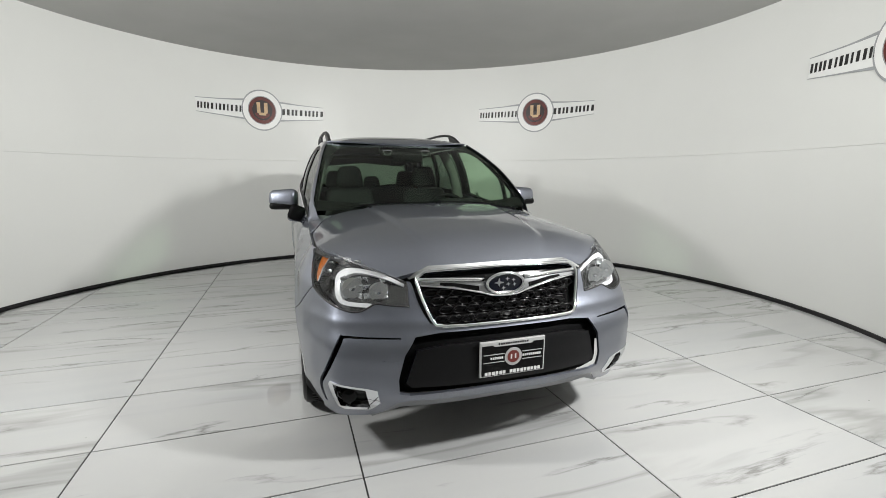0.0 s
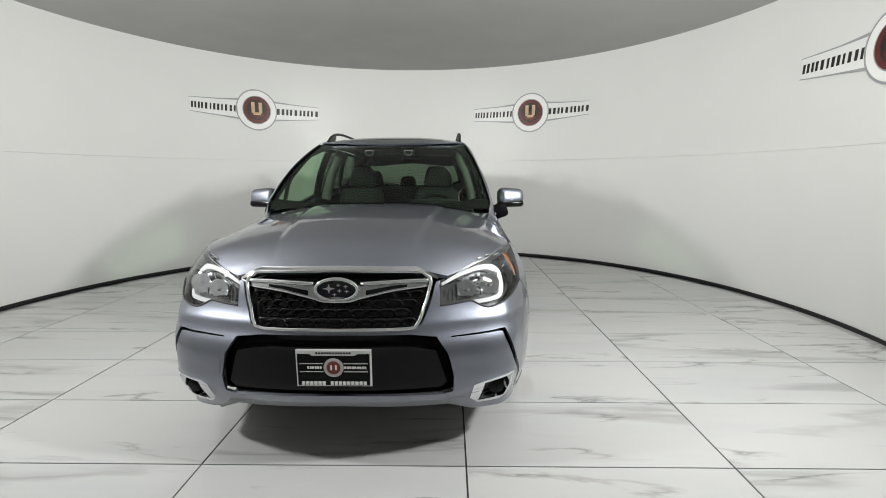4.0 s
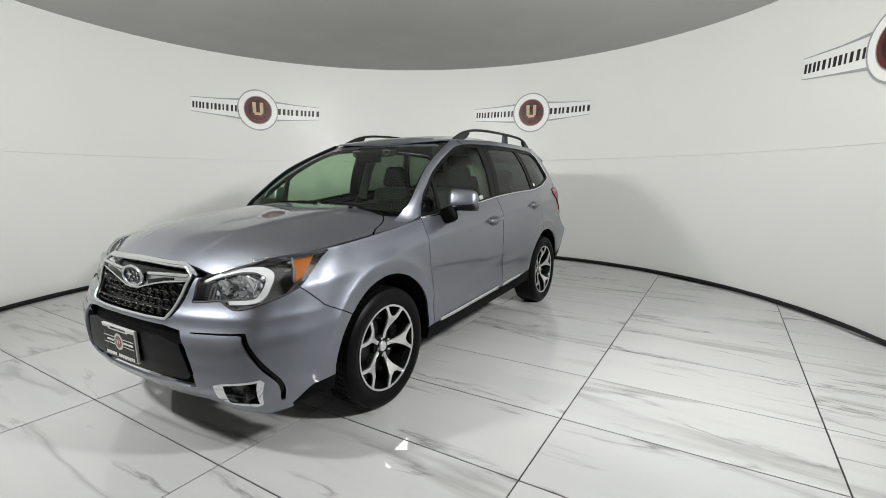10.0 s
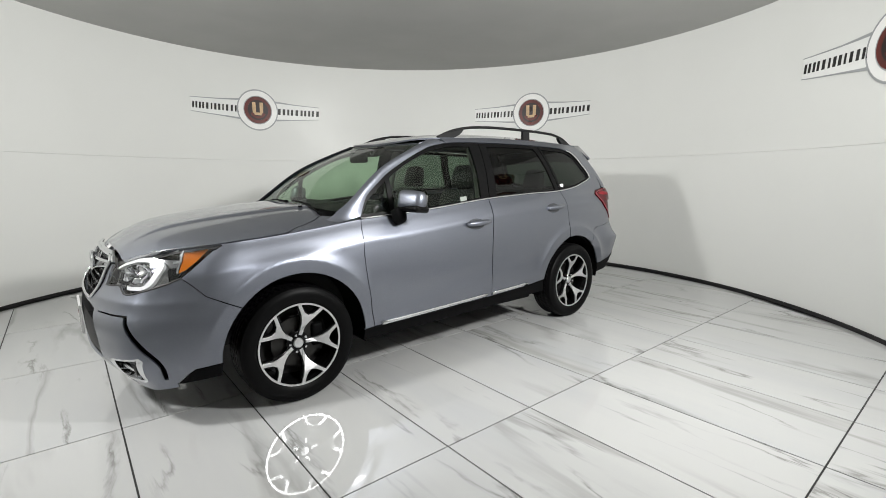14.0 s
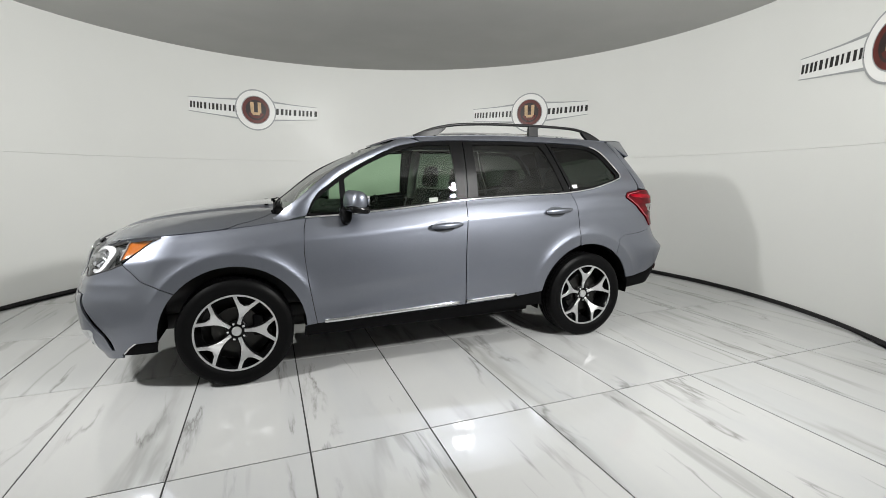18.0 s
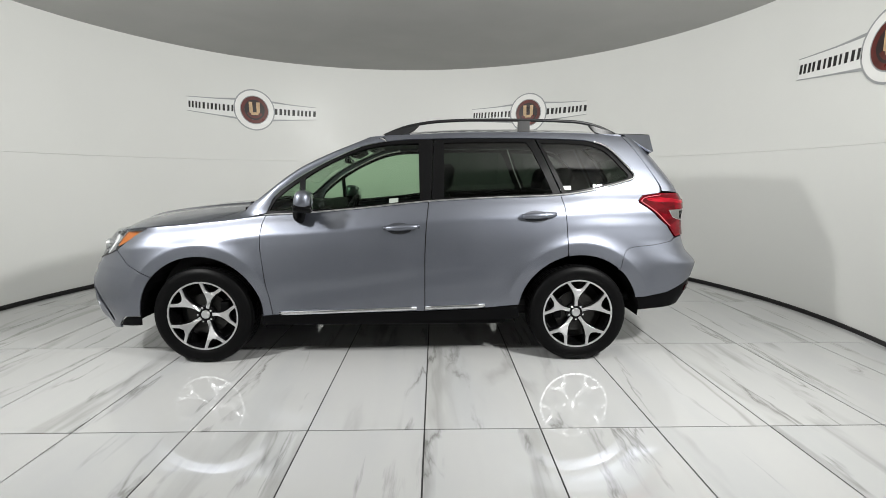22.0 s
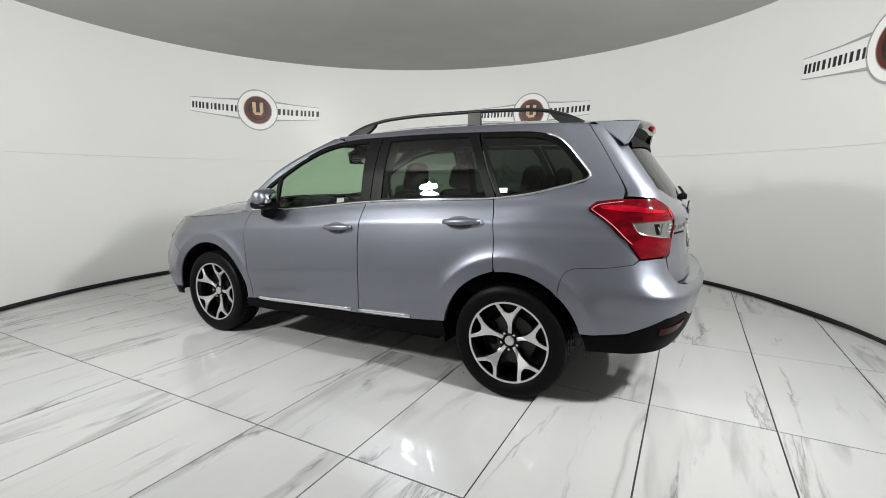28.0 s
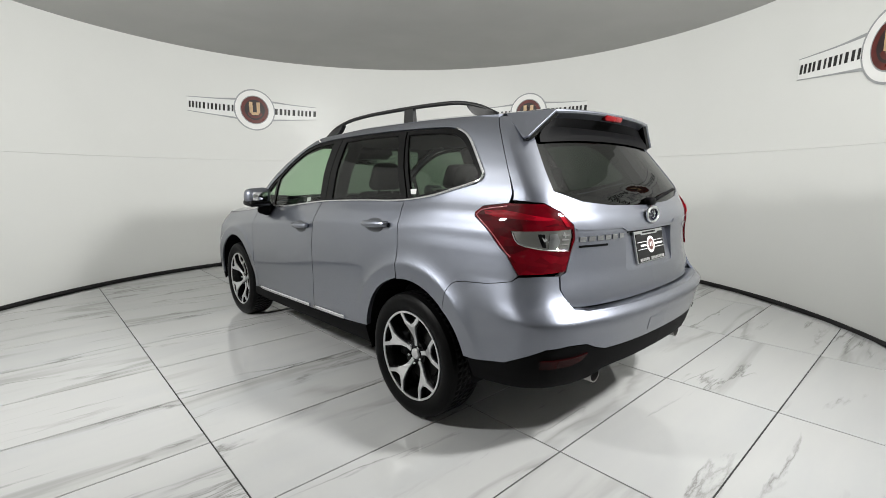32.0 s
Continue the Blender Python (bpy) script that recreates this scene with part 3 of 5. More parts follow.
# radiator grille
grille_loop = [F(0.0, 0.672), F(0.30, 0.674), F(0.345, 0.69), F(0.372, 0.75), F(0.402, 0.855), F(0.375, 0.885), F(0.33, 0.898), F(0.0, 0.905)]
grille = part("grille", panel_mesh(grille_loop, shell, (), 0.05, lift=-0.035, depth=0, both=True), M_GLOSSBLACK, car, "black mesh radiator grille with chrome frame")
full = [shell(*p) + Vector((0.006, 0, 0)) for p in spline(grille_loop, 3)]
rim = full + [Vector((p.x, -p.y, p.z)) for p in full[::-1]]
keep = [rim[0]]
for p in rim[1:]:
    if (p - keep[-1]).length > 0.008:
        keep.append(p)
part("chrome_frame", tube(keep[:-1], 0.0085, 8, closed=True, up=(1, 0, 0)), M_CHROME, grille, "polished chrome frame")
cap = [F(0.0, 0.900), F(0.33, 0.894), F(0.385, 0.878), F(0.428, 0.863), F(0.435, 0.868), F(0.395, 0.893), F(0.34, 0.915), F(0.0, 0.921)]
part("chrome_cap", panel_mesh(cap, shell, (), 0.03, lift=0.006, both=True), M_CHROME, grille, "chrome strip under the bonnet edge")
wing = [F(0.0, 0.79), F(0.07, 0.782), F(0.24, 0.822), F(0.385, 0.838), F(0.392, 0.862), F(0.24, 0.858), F(0.08, 0.846), F(0.0, 0.846)]
bar = part("wing_bar", panel_mesh(wing, shell, (), 0.03, lift=-0.002, depth=0.02, both=True), M_SATIN, grille, "broad chrome wing bar")
for side in (1, -1):
    insert = [F(0.125, 0.806), F(0.24, 0.831), F(0.30, 0.838), F(0.30, 0.848), F(0.24, 0.845), F(0.125, 0.826)]
    part("wing_insert", panel_mesh(insert, shell, (), 0.03, lift=0.001, depth=0.004, side=side), M_GLOSSBLACK, bar, "gloss black insert")
    for name, line in (("upper_strip", [F(0.10, 0.853), F(0.24, 0.860), F(0.32, 0.862), F(0.392, 0.862)]), ("lower_strip", [F(0.0, 0.779), F(0.06, 0.782), F(0.11, 0.796), F(0.24, 0.824), F(0.388, 0.840)])):
        pts = [shell(*p) + Vector((0.004, 0, 0)) for p in spline(line, 4)]
        part(name, mirrored(tube(pts, 0.0095 if name == "upper_strip" else 0.0045, 8, up=(1, 0, 0)), side), M_CHROME, bar, "thin chrome strip")
meshes = []
for row in range(5):
    z = 0.694 + 0.036 * row
    for k in range(-6, 7):
        y = 0.062 * (k + 0.5 * (row % 2))
        if abs(y) > 0.318 + 0.016 * row or z > 0.775 + 0.16 * abs(y):
            continue
        c = shell(*F(abs(y), z)) + Vector((-0.018, 0, 0))
        c.y = y
        h, w = 0.0205, 0.037
        ringp = [c + Vector((0.006 * math.sin(q), w * math.cos(q), h * math.sin(q))) for q in (math.pi / 3 * i for i in range(6))]
        meshes.append(tube(ringp, 0.0046, 6, closed=True, up=(1, 0, 0)))
part("mesh_insert", join(*meshes), mat("grille_black", (0.004, 0.004, 0.0043), 0.22, IOR=1.4), grille, "honeycomb mesh insert")


def emblem(name, centre, w, h, ax, parent):
    """A chrome ring with a dark blue field and plain specks; ax: 1 facing forward, -1 backward."""
    oval = [centre + Vector((0.012 * ax, w * math.cos(q), h * math.sin(q))) for q in (2 * math.pi * k / 32 for k in range(32))]
    e = part(name, tube(oval, 0.008, 8, closed=True, up=(1, 0, 0)), M_CHROME, parent, "oval chrome emblem on a blue field")
    loop = [(w * math.cos(q), h * math.sin(q)) for q in (2 * math.pi * k / 32 for k in range(32))]
    part("field", plate_mesh(loop, 0.008, lambda a, b, d: centre + Vector((d * ax, a, b))), M_BLUE, e)
    for a, b, r in ((-0.35, 0.1, 0.3), (0.1, 0.42, 0.13), (0.45, 0.3, 0.13), (0.15, -0.1, 0.13), (0.5, -0.15, 0.13), (-0.1, -0.45, 0.13)):
        diamond = [(w * (a + r), h * b), (w * (a + r * 0.2), h * (b + r * 0.4)), (w * a, h * (b + r * 1.6)), (w * (a - r * 0.2), h * (b + r * 0.4)),
                   (w * (a - r), h * b), (w * (a - r * 0.2), h * (b - r * 0.4)), (w * a, h * (b - r * 1.6)), (w * (a + r * 0.2), h * (b - r * 0.4))]
        part("speck", plate_mesh(diamond, 0.004, lambda p, q, d: centre + Vector(((0.008 + d) * ax, p, q))), M_CHROME, e)
    return e


emblem("front_emblem", Vector((2.196, 0.0, 0.832)), 0.090, 0.047, 1, grille)


def licence_plate(centre, lean, ax, name):
    """A framed dark show plate; its writing is plain bars."""
    m = Matrix.Translation(centre) @ (pose(0, 0, 0, 0, lean, 0) if ax > 0 else pose(0, 0, 0, 0, -lean, 180))

    def at(a, b, d):
        return m @ Vector((d, -a if ax > 0 else -a, b))
    def rect(w, h, x=0, z=0):
        return [(x - w, z - h), (x + w, z - h), (x + w, z + h), (x - w, z + h)]
    p = part(name, plate_mesh(rect(0.158, 0.081), 0.012, at, 0.003), M_CHROME if ax < 0 else mat("frame_silver", (0.6, 0.6, 0.6), 0.3, 0.5), car, "dark show plate in a light frame")
    part("plate_face", plate_mesh([(-0.151, -0.076), (0.151, -0.076), (0.151, 0.064), (0.100, 0.064), (0.090, 0.056), (-0.090, 0.056), (-0.100, 0.064), (-0.151, 0.064)], 0.0135, at), M_GLOSSBLACK, p)
    ringl = [(0.042 * math.cos(q), 0.042 * math.sin(q) + 0.004) for q in (2 * math.pi * k / 28 for k in range(28))]
    part("plate_ring", plate_mesh(ringl, 0.0145, at), mat("plate_grey", (0.35, 0.35, 0.35) if ax > 0 else (0.6, 0.58, 0.55), 0.3), p)
    disc = [(0.029 * math.cos(q), 0.029 * math.sin(q) + 0.004) for q in (2 * math.pi * k / 28 for k in range(28))]
    part("plate_disc", plate_mesh(disc, 0.0155, at), mat("plate_red", (0.11, 0.014, 0.010) if ax > 0 else (0.05, 0.012, 0.010), 0.3), p)
    for x in (-0.010, 0.010):
        part("plate_mark", plate_mesh(rect(0.0035, 0.011, x, 0.005), 0.0162, at), M_WHITE, p)
    for z in (0.022, -0.014):
        for x in (-0.093, 0.093):
            part("plate_line", plate_mesh(rect(0.05, 0.0016, x, z), 0.0148, at), mat("plate_line_grey", (0.4, 0.4, 0.4), 0.3), p)
    for x0, n in ((-0.137, 9), (0.05, 6)):
        for k in range(n):
            part("plate_bar", plate_mesh(rect(0.0038, 0.0052, x0 + 0.0105 * k + 0.004, 0.004), 0.0146, at), M_WHITE, p)
    for k in range(16):
        if k != 9:
            part("frame_bar", plate_mesh(rect(0.0066, 0.0075, -0.130 + 0.0173 * k, -0.0655), 0.0146, at), M_WHITE if ax > 0 else M_LINER, p)
    for k in range(13):
        part("frame_bar", plate_mesh(rect(0.0040, 0.0042, -0.069 + 0.0115 * k, 0.0675), 0.0128, at), M_GLOSSBLACK, p)
    return p


licence_plate(Vector((2.286, 0.0, 0.518)), 2, 1, "front_plate")

# headlights
head_top = [F(0.447, 0.862), F(0.479, 0.876), F(0.549, 0.904), F(0.608, 0.927), F(0.69, 0.955), L(1.785, 0.972), L(1.72, 0.972), L(1.685, 0.962)]
head_back = [L(1.69, 0.952), L(1.735, 0.932), L(1.80, 0.885), L(1.85, 0.846)]
head_loop = spline(head_top, 4) + head_back + spline(head_low, 4)[::-1]
bezel_out = (spline([F(0.454, 0.852), F(0.536, 0.893), F(0.623, 0.916), F(0.692, 0.914), F(0.735, 0.886), F(0.752, 0.832), F(0.748, 0.785), F(0.712, 0.762), F(0.61, 0.754)], 3)
             + spline([F(0.600, 0.770), F(0.698, 0.777), F(0.727, 0.796), F(0.731, 0.840), F(0.715, 0.871), F(0.680, 0.892), F(0.62, 0.896), F(0.54, 0.876), F(0.457, 0.840)], 3))
M_HOUSING = mat("housing_grey", (0.24, 0.24, 0.243), 0.15, 0.86)


def amber_face(s, z):
    """The amber reflector leans inwards towards its rear, so that it faces the side."""
    p = shell(s, z)
    return p - Vector((0, 0.034 * min(max((1.90 - p.x) / 0.16, 0), 1), 0))


amber = [L(1.728, 0.956), L(1.79, 0.949), L(1.852, 0.935), L(1.873, 0.89), L(1.900, 0.836), L(1.862, 0.853), L(1.81, 0.888), L(1.75, 0.934)]
for side in (1, -1):
    lens = part("headlight", panel_mesh(head_loop, shell, (), 0.03, 0.003, depth=0.02, side=side), M_CLEAR, car, "clear headlight with amber corner")
    part("housing", panel_mesh(shrink(head_loop, -0.004), shell, (), 0.04, lift=-0.048, depth=0, side=side), M_HOUSING, lens)
    part("bezel", panel_mesh(bezel_out, shell, (), 0.02, lift=-0.025, depth=0.05, side=side), M_WHITE, lens, "white C-shaped light bezel")
    part("amber_reflector", panel_mesh(amber, amber_face, (), 0.02, lift=-0.005, depth=0, side=side), M_AMBER, lens, "amber side reflector")
    for y, z, r in ((0.665, 0.825, 0.047), (0.560, 0.812, 0.042)):
        c = shell(*F(y, z)) + Vector((-0.05, 0, 0))
        bowl = [(r, 0.03), (r * 0.95, 0.02), (r * 0.7, -0.01), (0.012, -0.03), (0.001, -0.03)]
        part("reflector", mirrored(lathe(bowl, 28, "x", c), side), M_CHROME, lens)
        part("bulb_cap", mirrored(lathe([(0.001, 0.035), (0.014, 0.03), (0.017, 0.0), (0.017, -0.03)], 16, "x", c), side), M_CHROME, lens)
    part("divider", panel_mesh([L(1.945, 0.862), L(1.897, 0.872), L(1.906, 0.832), L(1.95, 0.795)], shell, (), 0.02, lift=-0.02, depth=0.02, side=side), M_GLOSSBLACK, lens)
    part("chrome_edge", panel_mesh([L(1.857, 0.936), L(1.863, 0.938), L(1.885, 0.89), L(1.911, 0.838), L(1.905, 0.834), L(1.878, 0.89)], shell, (), 0.02, lift=-0.003, depth=0.042, side=side), M_SATIN, lens, "chrome divider before the amber reflector")
    part("upper_trim", panel_mesh([L(1.70, 0.964), L(1.785, 0.968), F(0.69, 0.951), F(0.60, 0.921), F(0.52, 0.890), F(0.52, 0.887), F(0.60, 0.917), F(0.69, 0.946), L(1.785, 0.962), L(1.72, 0.962)], shell, (), 0.02, lift=-0.012, depth=0.015, side=side), M_SATIN, lens)
    seal = [shell(*p) + Vector((-0.001, 0.001, 0)) for p in spline(head_low, 4)]
    part("lens_seal", mirrored(tube(seal, 0.0045, 6, up=(1, 0, 0)), side), M_BLACK, lens)
    rng = random.Random(7)
    for y in (0.53, 0.605, 0.635, 0.695):
        for z in (0.79, 0.825, 0.855):
            if z > 0.86 + 0.3 * (y - 0.52):
                continue
            c = shell(*F(y, z)) + Vector((-0.042, 0, 0))
            b = block((0.006, 0.030, 0.026), (0, 0, 0), 0.003)
            b.transform(Matrix.Translation(c) @ pose(0, 0, 0, rng.uniform(-25, 25), rng.uniform(-35, 35), 25 + rng.uniform(-35, 35)))
            part("reflector_facet", mirrored(b, side), M_CHROME, lens)
    for y, z in ((0.640, 0.927), (0.680, 0.935), (0.720, 0.930), (0.750, 0.912), (0.760, 0.880)):
        c = shell(*F(y, z)) + Vector((-0.034, -0.012, 0))
        b = block((0.005, 0.034, 0.013), (0, 0, 0), 0.002)
        b.transform(Matrix.Translation(c) @ pose(0, 0, 0, rng.uniform(-15, 15), rng.uniform(-30, 30), 40 + rng.uniform(-15, 15)))
        part("reflector_facet", mirrored(b, side), M_CHROME, lens)
    for k in range(5):
        rib = [F(0.470 + 0.019 * k, 0.772), F(0.473 + 0.019 * k, 0.772), F(0.477 + 0.019 * k, 0.828), F(0.474 + 0.019 * k, 0.828)]
        part("rib", panel_mesh(rib, shell, (), 0.03, lift=-0.04, depth=0.01, side=side), M_HOUSING, lens)

# bonnet and cowl
hood_edge = [(2.118, 0.0), (2.113, 0.2), (2.105, 0.36), (2.10, 0.43), (2.092, 0.477), (2.03, 0.572), (1.93, 0.684), (1.82, 0.759), (1.73, 0.787), (1.68, 0.795), (1.5, 0.798), (1.36, 0.798),
             (1.325, 0.790), (1.27, 0.762), (1.20, 0.742), (1.13, 0.708), (1.068, 0.655), (1.055, 0.58), (1.05, 0.45), (1.048, 0.25), (1.045, 0.0)]
part("bonnet", panel_mesh(hood_edge, hood_top, (), 0.02, 0.0045, depth=0.025, both=True), M_PAINT, car)
cowl = [(1.065, 0.0), (1.07, 0.25), (1.072, 0.5), (1.085, 0.66), (1.04, 0.715), (0.97, 0.735), (0.93, 0.70), (0.93, 0.5), (0.95, 0.0)]
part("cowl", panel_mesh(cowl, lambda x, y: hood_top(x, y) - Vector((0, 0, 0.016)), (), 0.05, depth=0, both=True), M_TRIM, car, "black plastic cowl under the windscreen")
for y0, y1, x0, x1 in ((0.62, 0.06, 1.06, 1.005), (0.05, -0.60, 1.05, 0.975)):
    arm = [Vector((x0 + (x1 - x0) * k / 8, y0 + (y1 - y0) * k / 8, 0)) for k in range(9)]
    for p in arm:
        p.z = hood_top(p.x, p.y).z + 0.005
    wiper = part("wiper", tube(arm, 0.007, 6, flat=0.7), M_TRIM, car, "black windscreen wiper")
    part("pivot", lathe([(0.014, -0.02), (0.014, 0.006), (0.006, 0.010)], 14, "z", arm[0]), M_TRIM, wiper)
for y in (0.42, -0.42):
    c = hood_top(1.10, y)
    part("washer_nozzle", block((0.026, 0.018, 0.009), c + Vector((0, 0, 0.003)), 0.003), M_TRIM, car)

# sides
door_front_edge = [(0.865, 1.044), (0.883, 0.98), (0.891, 0.83), (0.872, 0.635), (0.838, 0.415), (0.828, 0.352)]
door_mid_edge = [(-0.268, 1.136), (-0.251, 0.972), (-0.240, 0.773), (-0.238, 0.571), (-0.237, 0.374)]
belt = lambda x0, x1, n: [(x0 + (x1 - x0) * k / n, z_top(x0 + (x1 - x0) * k / n)) for k in range(n + 1)]
circle = lambda wx, a0, a1, n, r=ARCH: [(wx + r * math.cos(radians(a0 + (a1 - a0) * k / n)), WHEEL_Z + r * math.sin(radians(a0 + (a1 - a0) * k / n))) for k in range(n + 1)]
side_loop = lambda pts: [L(*p) for p in pts]
fender_loop = side_loop(belt(1.695, 0.865, 12) + door_front_edge[1:] + [(0.90, 0.347)] + circle(WHEEL_X, 180, 42, 22)) + [L(1.80, 0.715), L(1.895, 0.812)] + head_back[::-1]
door_a_loop = side_loop(belt(0.865, -0.268, 14) + spline(door_mid_edge, 3)[1:] + [(0.3, 0.363)] + spline(door_front_edge, 3)[::-1][:-1])
door_b_loop = side_loop(belt(-0.268, -1.19, 12) + [(-1.21, 1.10), (-1.225, 0.95), (-1.232, 0.765)] + circle(-WHEEL_X, 77, 9, 12)[1:] + [(-0.89, 0.412), (-0.6, 0.388)] + spline(door_mid_edge, 3)[::-1][:-1])
dlo_top = spline([(0.033, 1.560), (-0.12, 1.572), (-0.3, 1.577), (-0.7, 1.582), (-1.05, 1.578), (-1.30, 1.571), (-1.42, 1.560), (-1.51, 1.535), (-1.58, 1.487), (-1.65, 1.41), (-1.705, 1.345), (-1.722, 1.315), (-1.705, 1.285)], 3)
seam_tail = [(-1.60, 0.66), (-1.625, 0.77), (-1.68, 0.818), (-1.85, 0.836), (-1.975, 0.860)]
tail_edge = [L(-2.0, 0.885), L(-1.94, 0.97), L(-1.85, 1.052), L(-1.738, 1.128), L(-1.735, 1.145), L(-1.77, 1.176), L(-1.90, 1.193)]
quarter_loop = (side_loop(dlo_top[::-1] + [(0.06, 1.60)] + [(x, z_edge(x)) for x in (-0.2, -0.5, -0.8, -1.1, -1.4, -1.6, -1.675)] + [(-1.745, 1.505), (-1.81, 1.405), (-1.86, 1.325), (-1.905, 1.235)])
                + tail_edge[::-1] + side_loop(spline(seam_tail, 3)[::-1] + circle(-WHEEL_X, 131, 79, 10)[1:] + [(-1.232, 0.80), (-1.225, 0.95), (-1.21, 1.10), (-1.19, 1.178)] + belt(-1.19, -1.69, 8)[1:]))
front_pane = spline([(0.60, 1.085), (0.60, 1.30)], 4) + spline([(0.56, 1.332), (0.41, 1.415), (0.22, 1.495), (0.03, 1.537), (-0.195, 1.548)], 4) + [(-0.205, 1.155)] + [(x, z_top(x) + 0.018) for x in (0.0, 0.2, 0.4)]
vent_pane = [(0.845, 1.075), (0.80, 1.155), (0.70, 1.237), (0.635, 1.285), (0.635, 1.083)]
rear_pane = [(-0.375, 1.165), (-0.375, 1.55), (-0.6, 1.557), (-0.96, 1.556), (-1.0, 1.50), (-1.135, 1.20), (-1.13, 1.192), (-0.8, 1.182)]
quarter_pane = spline([(-1.065, 1.550), (-1.28, 1.545), (-1.41, 1.534), (-1.49, 1.508), (-1.555, 1.463), (-1.625, 1.388), (-1.685, 1.32)], 3) + [(-1.68, 1.298), (-1.62, 1.28), (-1.45, 1.238), (-1.25, 1.203), (-1.225, 1.212)]
dlo_front = [(0.862, 1.062), (0.80, 1.185), (0.70, 1.268), (0.60, 1.337), (0.42, 1.434), (0.228, 1.518), (0.10, 1.549), (0.033, 1.560)]
frame_a = belt(0.85, -0.285, 12)[::-1] + spline(dlo_front, 3) + dlo_top[1:7] + [(-0.30, 1.576)]
frame_b = belt(-0.29, -1.20, 10) + [(-1.12, 1.35), (-1.025, 1.577)] + [(-0.7, 1.581), (-0.305, 1.576)]
frame_c = belt(-1.21, -1.70, 8) + dlo_top[::-1][1:20] + [(-1.035, 1.577), (-1.13, 1.35)]


def handle_for(x0, x1, z, parent, side):
    """A pull handle over a flat oval; its darker paint stands for the cup's shade."""
    cup = [L(x0 - 0.100 + 0.088 * math.cos(q), z - 0.004 + 0.040 * math.sin(q)) for q in (2 * math.pi * k / 20 for k in range(20))]
    part("handle_cup", panel_mesh(cup, shell, (), 0.02, lift=0.003, depth=0.004, side=side), mat("cup_shadow_paint", (0.06, 0.063, 0.072), 0.4, 0.6), parent)
    path = []
    for k in range(11):
        t = k / 10
        x = x0 + (x1 - x0) * t
        p = shell(*L(x, z + 0.012 * t))
        path.append(Vector((p.x, (p.y + 0.012 + 0.022 * math.sin(math.pi * t) ** 0.6), p.z)))
    h = part("handle", mirrored(tube(path, lambda t: 0.0150 + 0.0065 * math.sin(math.pi * t), 12, flat=1.0), side), M_PAINT, parent, "body-coloured door handle with chrome strip")
    part("chrome_strip", mirrored(tube([p + Vector((0, 0.012, -0.003)) for p in path[2:-2]], 0.0035, 6), side), M_CHROME, h)


def seam_strip(pts, width=0.022):
    """A narrow band along a line of the chart."""
    left, right = [], []
    for i in range(len(pts)):
        a, b = Vector(pts[max(i - 1, 0)]), Vector(pts[min(i + 1, len(pts) - 1)])
        d = (b - a).normalized()
        n = Vector((-d.y, d.x)) * width / 2
        left.append(tuple(Vector(pts[i]) + n))
        right.append(tuple(Vector(pts[i]) - n))
    return left + right[::-1]


HOOD_SEAM = [p for p in hood_edge if 0.47 < p[1] < 0.80 and p[0] > 1.3]
SEAMS = ([L(*p) for p in spline(door_front_edge, 3)], [L(*p) for p in spline(door_mid_edge, 3)], [L(*p) for p in ((-1.19, 1.178), (-1.21, 1.10), (-1.225, 0.95), (-1.232, 0.78))],
         [L(1.895, 0.812), L(1.80, 0.715), L(1.70, 0.633)], [L(*p) for p in spline(seam_tail, 3)], [L(-1.677, 1.60), L(-1.745, 1.505), L(-1.81, 1.405), L(-1.86, 1.325), L(-1.917, 1.205)],
         [R(0.652, 0.90), R(0.682, 0.885), R(0.687, 0.83), R(0.664, 0.760)], tail_edge)
